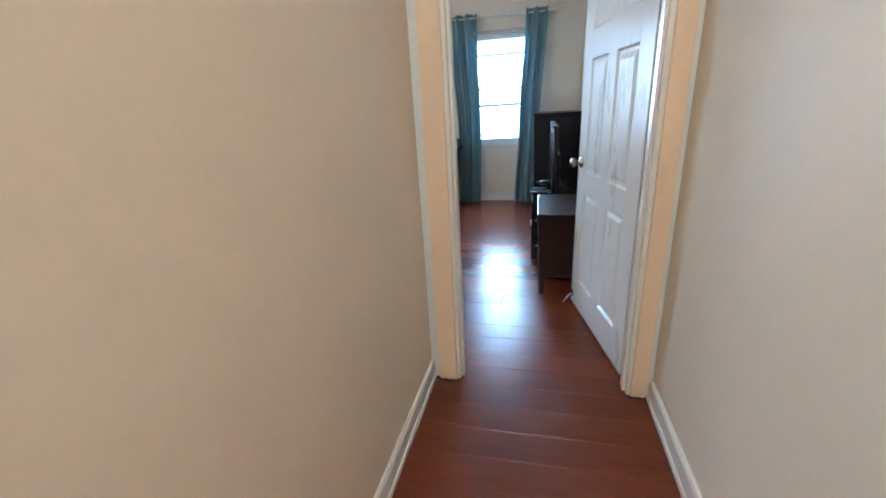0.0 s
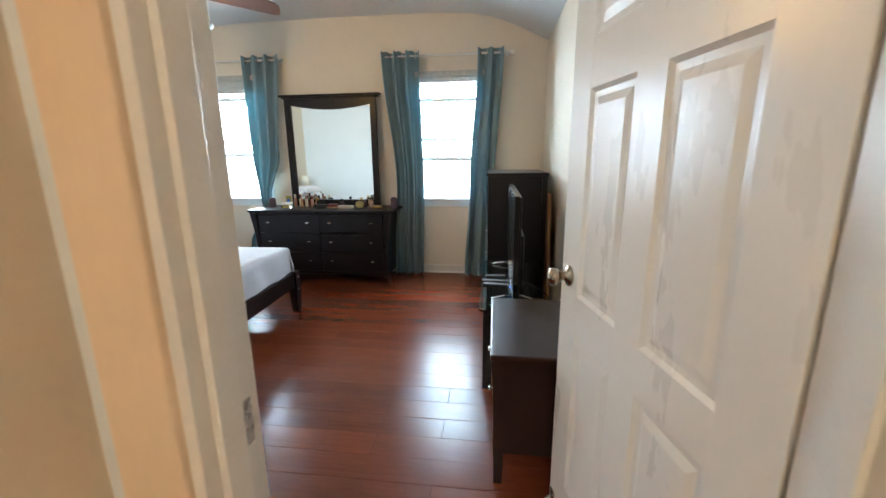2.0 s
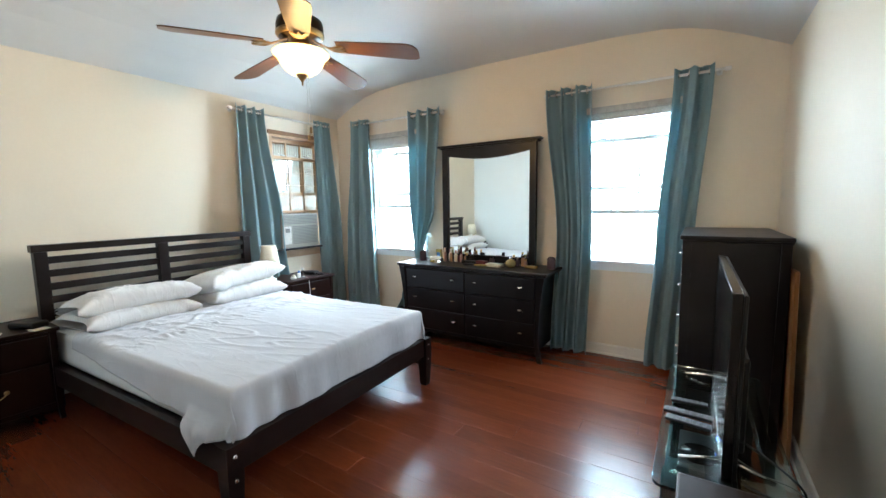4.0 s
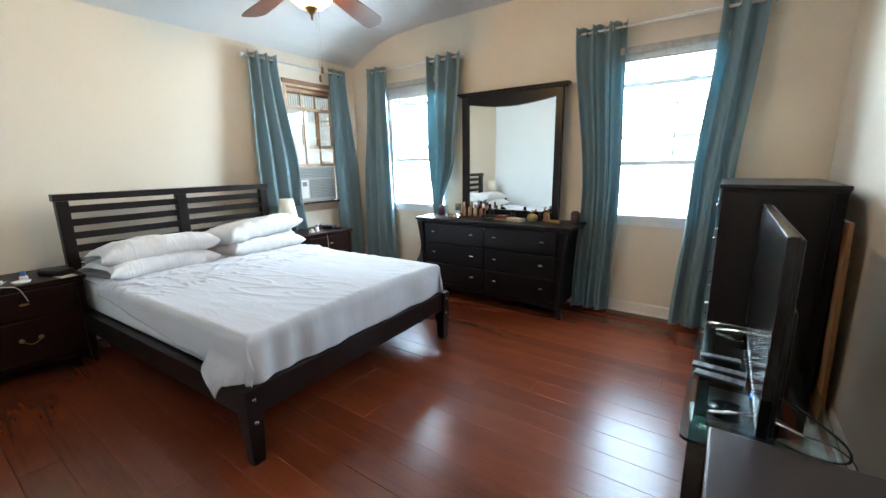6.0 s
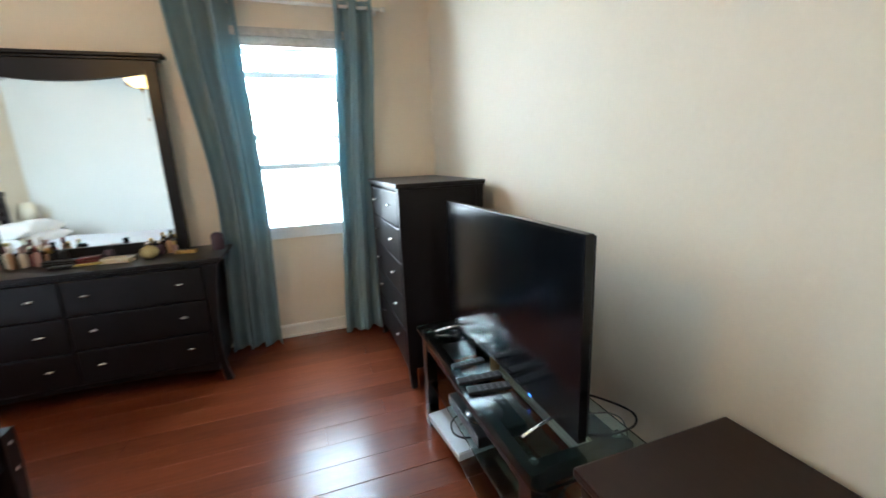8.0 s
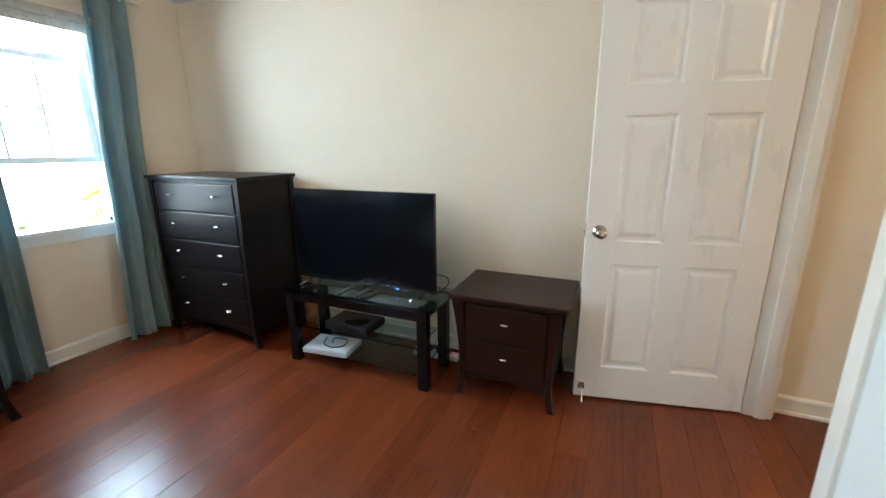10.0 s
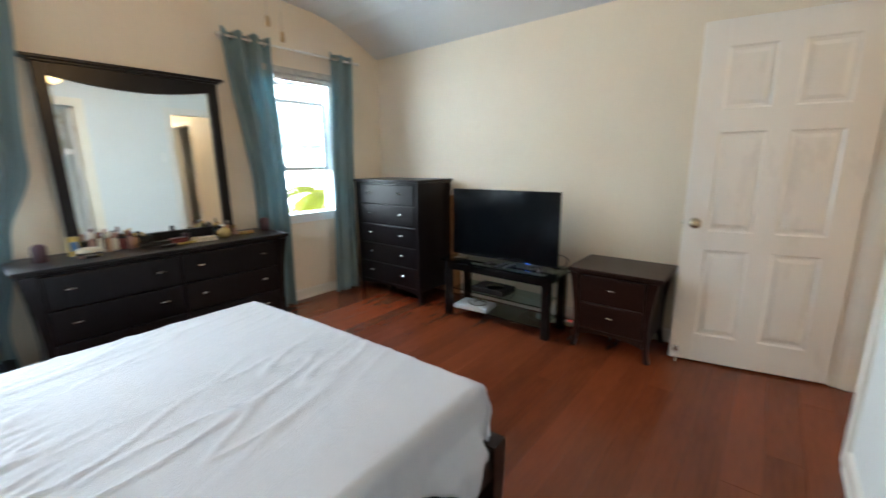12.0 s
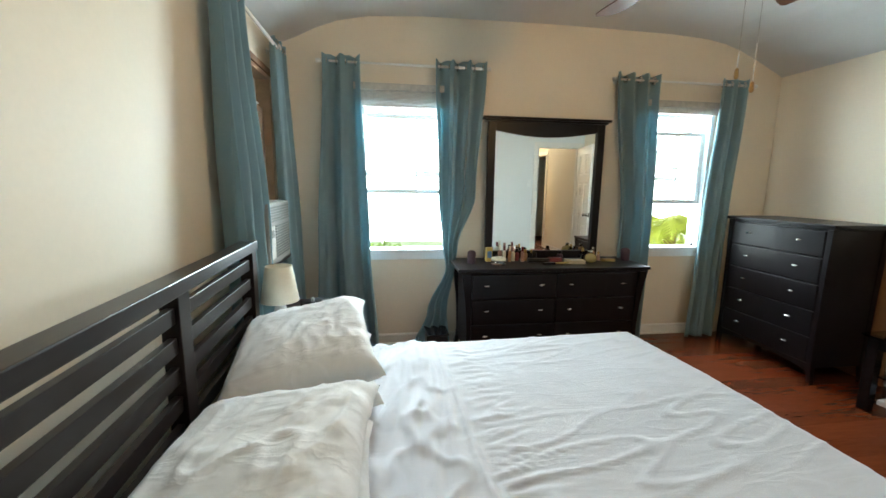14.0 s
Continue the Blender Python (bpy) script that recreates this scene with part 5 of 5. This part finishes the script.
part("head", boxed(-0.12, -0.021, -0.022, 0.022, 0.004, 0.02, 0.006), M_BLACK, br)

# waste bin at the dresser's side
wb = thing("waste_bin", "small black waste bin beside the dresser", "bin", pose(-2.36, 5.80, 0))
bm = bmesh.new()
box(bm, -0.085, 0.085, -0.10, 0.10, 0.0, 0.20, 0.01)
part("bucket", bm, M_BLACK, wb)
part("rim", boxed(-0.092, 0.092, -0.107, 0.107, 0.2005, 0.215, 0.004), M_LACQ, wb)

# clutter on the bedside tables
NZ = 0.6005
bottle("small white pill bottle on the nightstand", -3.16, 5.10, NZ, 0.018, 0.07, M_WHITEP, BLUE)
bottle("slim clear bottle on the nightstand", -3.19, 5.17, NZ, 0.015, 0.09, M_CLEAR, M_WHITEP)
bottle("white cream jar on the nightstand", -3.14, 5.02, NZ, 0.028, 0.04, M_WHITEP, CREAM, 0.4, "jar", "cream_jar")
for x, y, a, b, h, mat, lab, rz in ((-3.22, 5.30, 0.07, 0.05, 0.035, M_BLACK, "black sunglasses case on the nightstand", 20), (-3.12, 5.33, 0.05, 0.03, 0.02, M_DARK, "dark wallet on the nightstand", -15),
                                    (-3.20, 3.12, 0.09, 0.05, 0.04, M_BLACK, "black cloth pouch on the nightstand", 25), (-3.11, 3.14, 0.055, 0.04, 0.006, CREAM, "cream notepad on the nightstand", 10),
                                    (-3.16, 2.72, 0.09, 0.06, 0.035, M_BLACK, "black wallet and pouch on the nightstand", -20)):
    o = thing("pouch" if "pouch" in lab else "case" if "case" in lab else "wallet" if "wallet" in lab else "notepad", lab, "case", pose(x, y, NZ, 0, 0, rz))
    part("body", boxed(-a, a, -b, b, 0, h, min(0.012, h * 0.4), 3), mat, o, "", True)
bottle("small red-lidded jar on the nightstand", -3.20, 2.86, NZ, 0.024, 0.045, M_WHITEP, RED, 0.5, "jar", "cream_jar")
bottle("white bottle with a blue cap on the nightstand", -3.19, 2.97, NZ, 0.02, 0.06, M_WHITEP, BLUE, 0.45)
o = thing("plate", "small white dish on the nightstand", "dish", pose(-3.13, 2.95, NZ))
part("dish", lathed([(0, 0), (0.035, 0), (0.045, 0.012), (0.040, 0.012), (0.03, 0.005), (0, 0.005)], 18), M_WHITEP, o, "", True)
cable("white charging cable hanging down the nightstand's front", [(-3.20, 5.14, 0.605), (-3.06, 5.12, 0.607), (-3.03, 5.12, 0.56), (-3.03, 5.13, 0.35), (-3.05, 5.16, 0.02)], 0.0022, M_WHITEP)
cable("white charging cable on the worn nightstand", [(-3.24, 2.90, 0.604), (-3.12, 2.84, 0.604), (-3.07, 2.88, 0.603), (-3.05, 2.92, 0.585), (-3.056, 2.95, 0.5)], 0.0022, M_WHITEP)

# bag on the floor
bg = bmesh.new()
lathe(bg, [(0.0, 0.0), (0.15, 0.0), (0.185, 0.04), (0.19, 0.16), (0.165, 0.30), (0.10, 0.40), (0.06, 0.43), (0.0, 0.44)], 28, (0, 0, 0), "z", 0.85, 0.8)
for v in bg.verts:
    v.co.xy *= 1 + 0.14 * noise.noise(Vector((v.co.x * 6, v.co.y * 6, v.co.z * 6)))
bag = thing("backpack", "slumped black cloth bag on the floor", "bag", pose(-3.30, 2.46, 0))
part("body", bg, tint("black bag cloth", (0.012, 0.012, 0.014), 0.85), bag, "", True)
part("strap", tubed([(0.06, 0.0, 0.41), (0.12, -0.05, 0.47), (0.15, -0.06, 0.38), (0.165, -0.03, 0.22)], 0.012, 8), M_BLACK, bag, "", True)


# ---- outdoors ----
solo("backdrop", boxed(-130, 130, 120, 120.5, -40, 60), M_FAR, "bright hazy sky and sea in the distance", "backdrop", kind="structure")
solo("backdrop", boxed(-120.5, -120, -60, 119, -40, 60), M_FAR, "bright hazy sky to the west", "backdrop", kind="structure")
solo("water", boxed(-300, 300, 36, 119.5, -3.399, -3.38), M_SEA, "bright calm sea beyond the shore", "water", kind="structure")
solo("ground", boxed(-300, 300, -300, 300, -3.6, -3.4), M_GRASS, "lawn and scrub below the house", "ground", kind="structure")


def clump(bm, c, r, n, rng, leaf=0.25):
    """Many small leaves scattered in an uneven mound."""
    for _ in range(n):
        d = Vector((rng.gauss(0, 1), rng.gauss(0, 1), rng.gauss(0, 0.7)))
        d = d.normalized() * r * rng.uniform(0.55, 1.0) * (1 + 0.3 * noise.noise(d * 2))
        p = Vector(c) + Vector((d.x, d.y, abs(d.z)))
        a = Vector((rng.gauss(0, 1), rng.gauss(0, 1), rng.gauss(0, 1))).normalized() * leaf
        b = a.orthogonal().normalized() * leaf * 0.5
        vs = [bm.verts.new(p + q) for q in (-a, b, a, -b)]
        bm.faces.new(vs)
    return bm


rng = random.Random(7)
bm = bmesh.new()
for i in range(46):
    x, y = -34 + 1.6 * i + rng.uniform(-0.7, 0.7), rng.uniform(22, 30)
    clump(bm, (x, y, -3.4), rng.uniform(1.0, 1.9), 130, rng, 0.28)
solo("far_shrubs", bm, M_LEAF, "row of pale green shrubs across the lawn", "shrubs", kind="stuff")


def palm(label, x, y, z0, z1, fronds, length, seed):
    rg = random.Random(seed)
    t = thing("palm_tree", label, "palm tree", pose(x, y, z0))
    h = z1 - z0
    part("trunk", tubed([(0.15 * math.sin(q * 2), 0.1 * q, h * q) for q in [i / 8 for i in range(9)]], 0.11, 10), M_BOARD, t, "", True)
    top = Vector((0.15 * math.sin(2), 0.1, h))
    bm = bmesh.new()
    for k in range(fronds):
        a = 2 * math.pi * k / fronds + rg.uniform(-0.2, 0.2)
        lift = rg.uniform(0.1, 1.0)
        pts = []
        for i in range(13):
            s = i / 12
            pts.append(top + Vector((math.cos(a) * length * s, math.sin(a) * length * s, length * (lift * s - 1.1 * s * s))))
        for i in range(1, 13):
            d = (pts[i] - pts[i - 1]).normalized()
            side = d.cross(Vector((0, 0, 1))).normalized()
            w = 0.34 * length * math.sin(math.pi * min(1, 0.12 + i / 13)) * 0.9
            for s in (-1, 1):
                for q in (0, 0.5):
                    p = pts[i - 1].lerp(pts[i], q)
                    tip = p + s * side * w + d * w * 0.6 + Vector((0, 0, -w * 0.35))
                    b = d * 0.026 * length
                    bm.faces.new([bm.verts.new(v) for v in (p - b, p + b, tip)])
    part("crown", bm, M_PALM, t)
    return t


palm("sunlit palm with yellow-green fronds outside the window", 2.55, 9.7, -3.4, 0.62, 22, 1.35, 3)

# ---- floorboards, last ----
PW = 0.138
floor_ob = bpy.data.objects["floor"]
shared = {}


def plank(x0, x1, y0, y1):
    """One varnished board with eased edges; alike boards share a mesh."""
    key = (round(x1 - x0, 2), round(y1 - y0, 3))
    if key not in shared:
        lx, ly = key[0] - 0.0006, key[1] - 0.0007
        bm = bmesh.new()
        e = 0.0008
        lo = [bm.verts.new(v) for v in ((0, 0, -0.011), (lx, 0, -0.011), (lx, ly, -0.011), (0, ly, -0.011))]
        mid = [bm.verts.new(v) for v in ((0, 0, -e), (lx, 0, -e), (lx, ly, -e), (0, ly, -e))]
        hi = [bm.verts.new(v) for v in ((e, e, 0), (lx - e, e, 0), (lx - e, ly - e, 0), (e, ly - e, 0))]
        for a, b in ((lo, mid), (mid, hi)):
            for k in range(4):
                bm.faces.new((a[k], a[(k + 1) % 4], b[(k + 1) % 4], b[k]))
        bm.faces.new(hi)
        me = bpy.data.meshes.new("plank")
        bm.to_mesh(me)
        bm.free()
        me.materials.append(M_PLANK)
        shared[key] = me
    ob = new("plank", shared[key])
    ob.parent = floor_ob
    ob.location = (x0, y0, random.uniform(-0.0012, -0.0006))
    ob.rotation_euler = (random.uniform(-0.0028, 0.0028), random.uniform(-0.0003, 0.0003), 0)
    return ob


random.seed(12)
y = S - 0.002
while y < N:
    y1 = min(y + PW, N)
    x = W
    cut = x + random.choice((0.6, 0.9, 1.2, 1.5, 1.8, 2.1, 2.4))
    while x < E:
        x1 = min(cut, E)
        if E - x1 < 0.3:
            x1 = E
        plank(x, x1, y, y1)
        x = x1
        cut = x + random.choice((1.5, 1.8, 2.1, 2.4))
    y = y1
y = S - 0.002
while y > HALL_S:
    y0 = max(y - PW, HALL_S)
    in_door = y > SH - 0.01
    plank(DOOR[0] if in_door else HALL_W, DOOR[1] if in_door else E, y0, y)
    y = y0
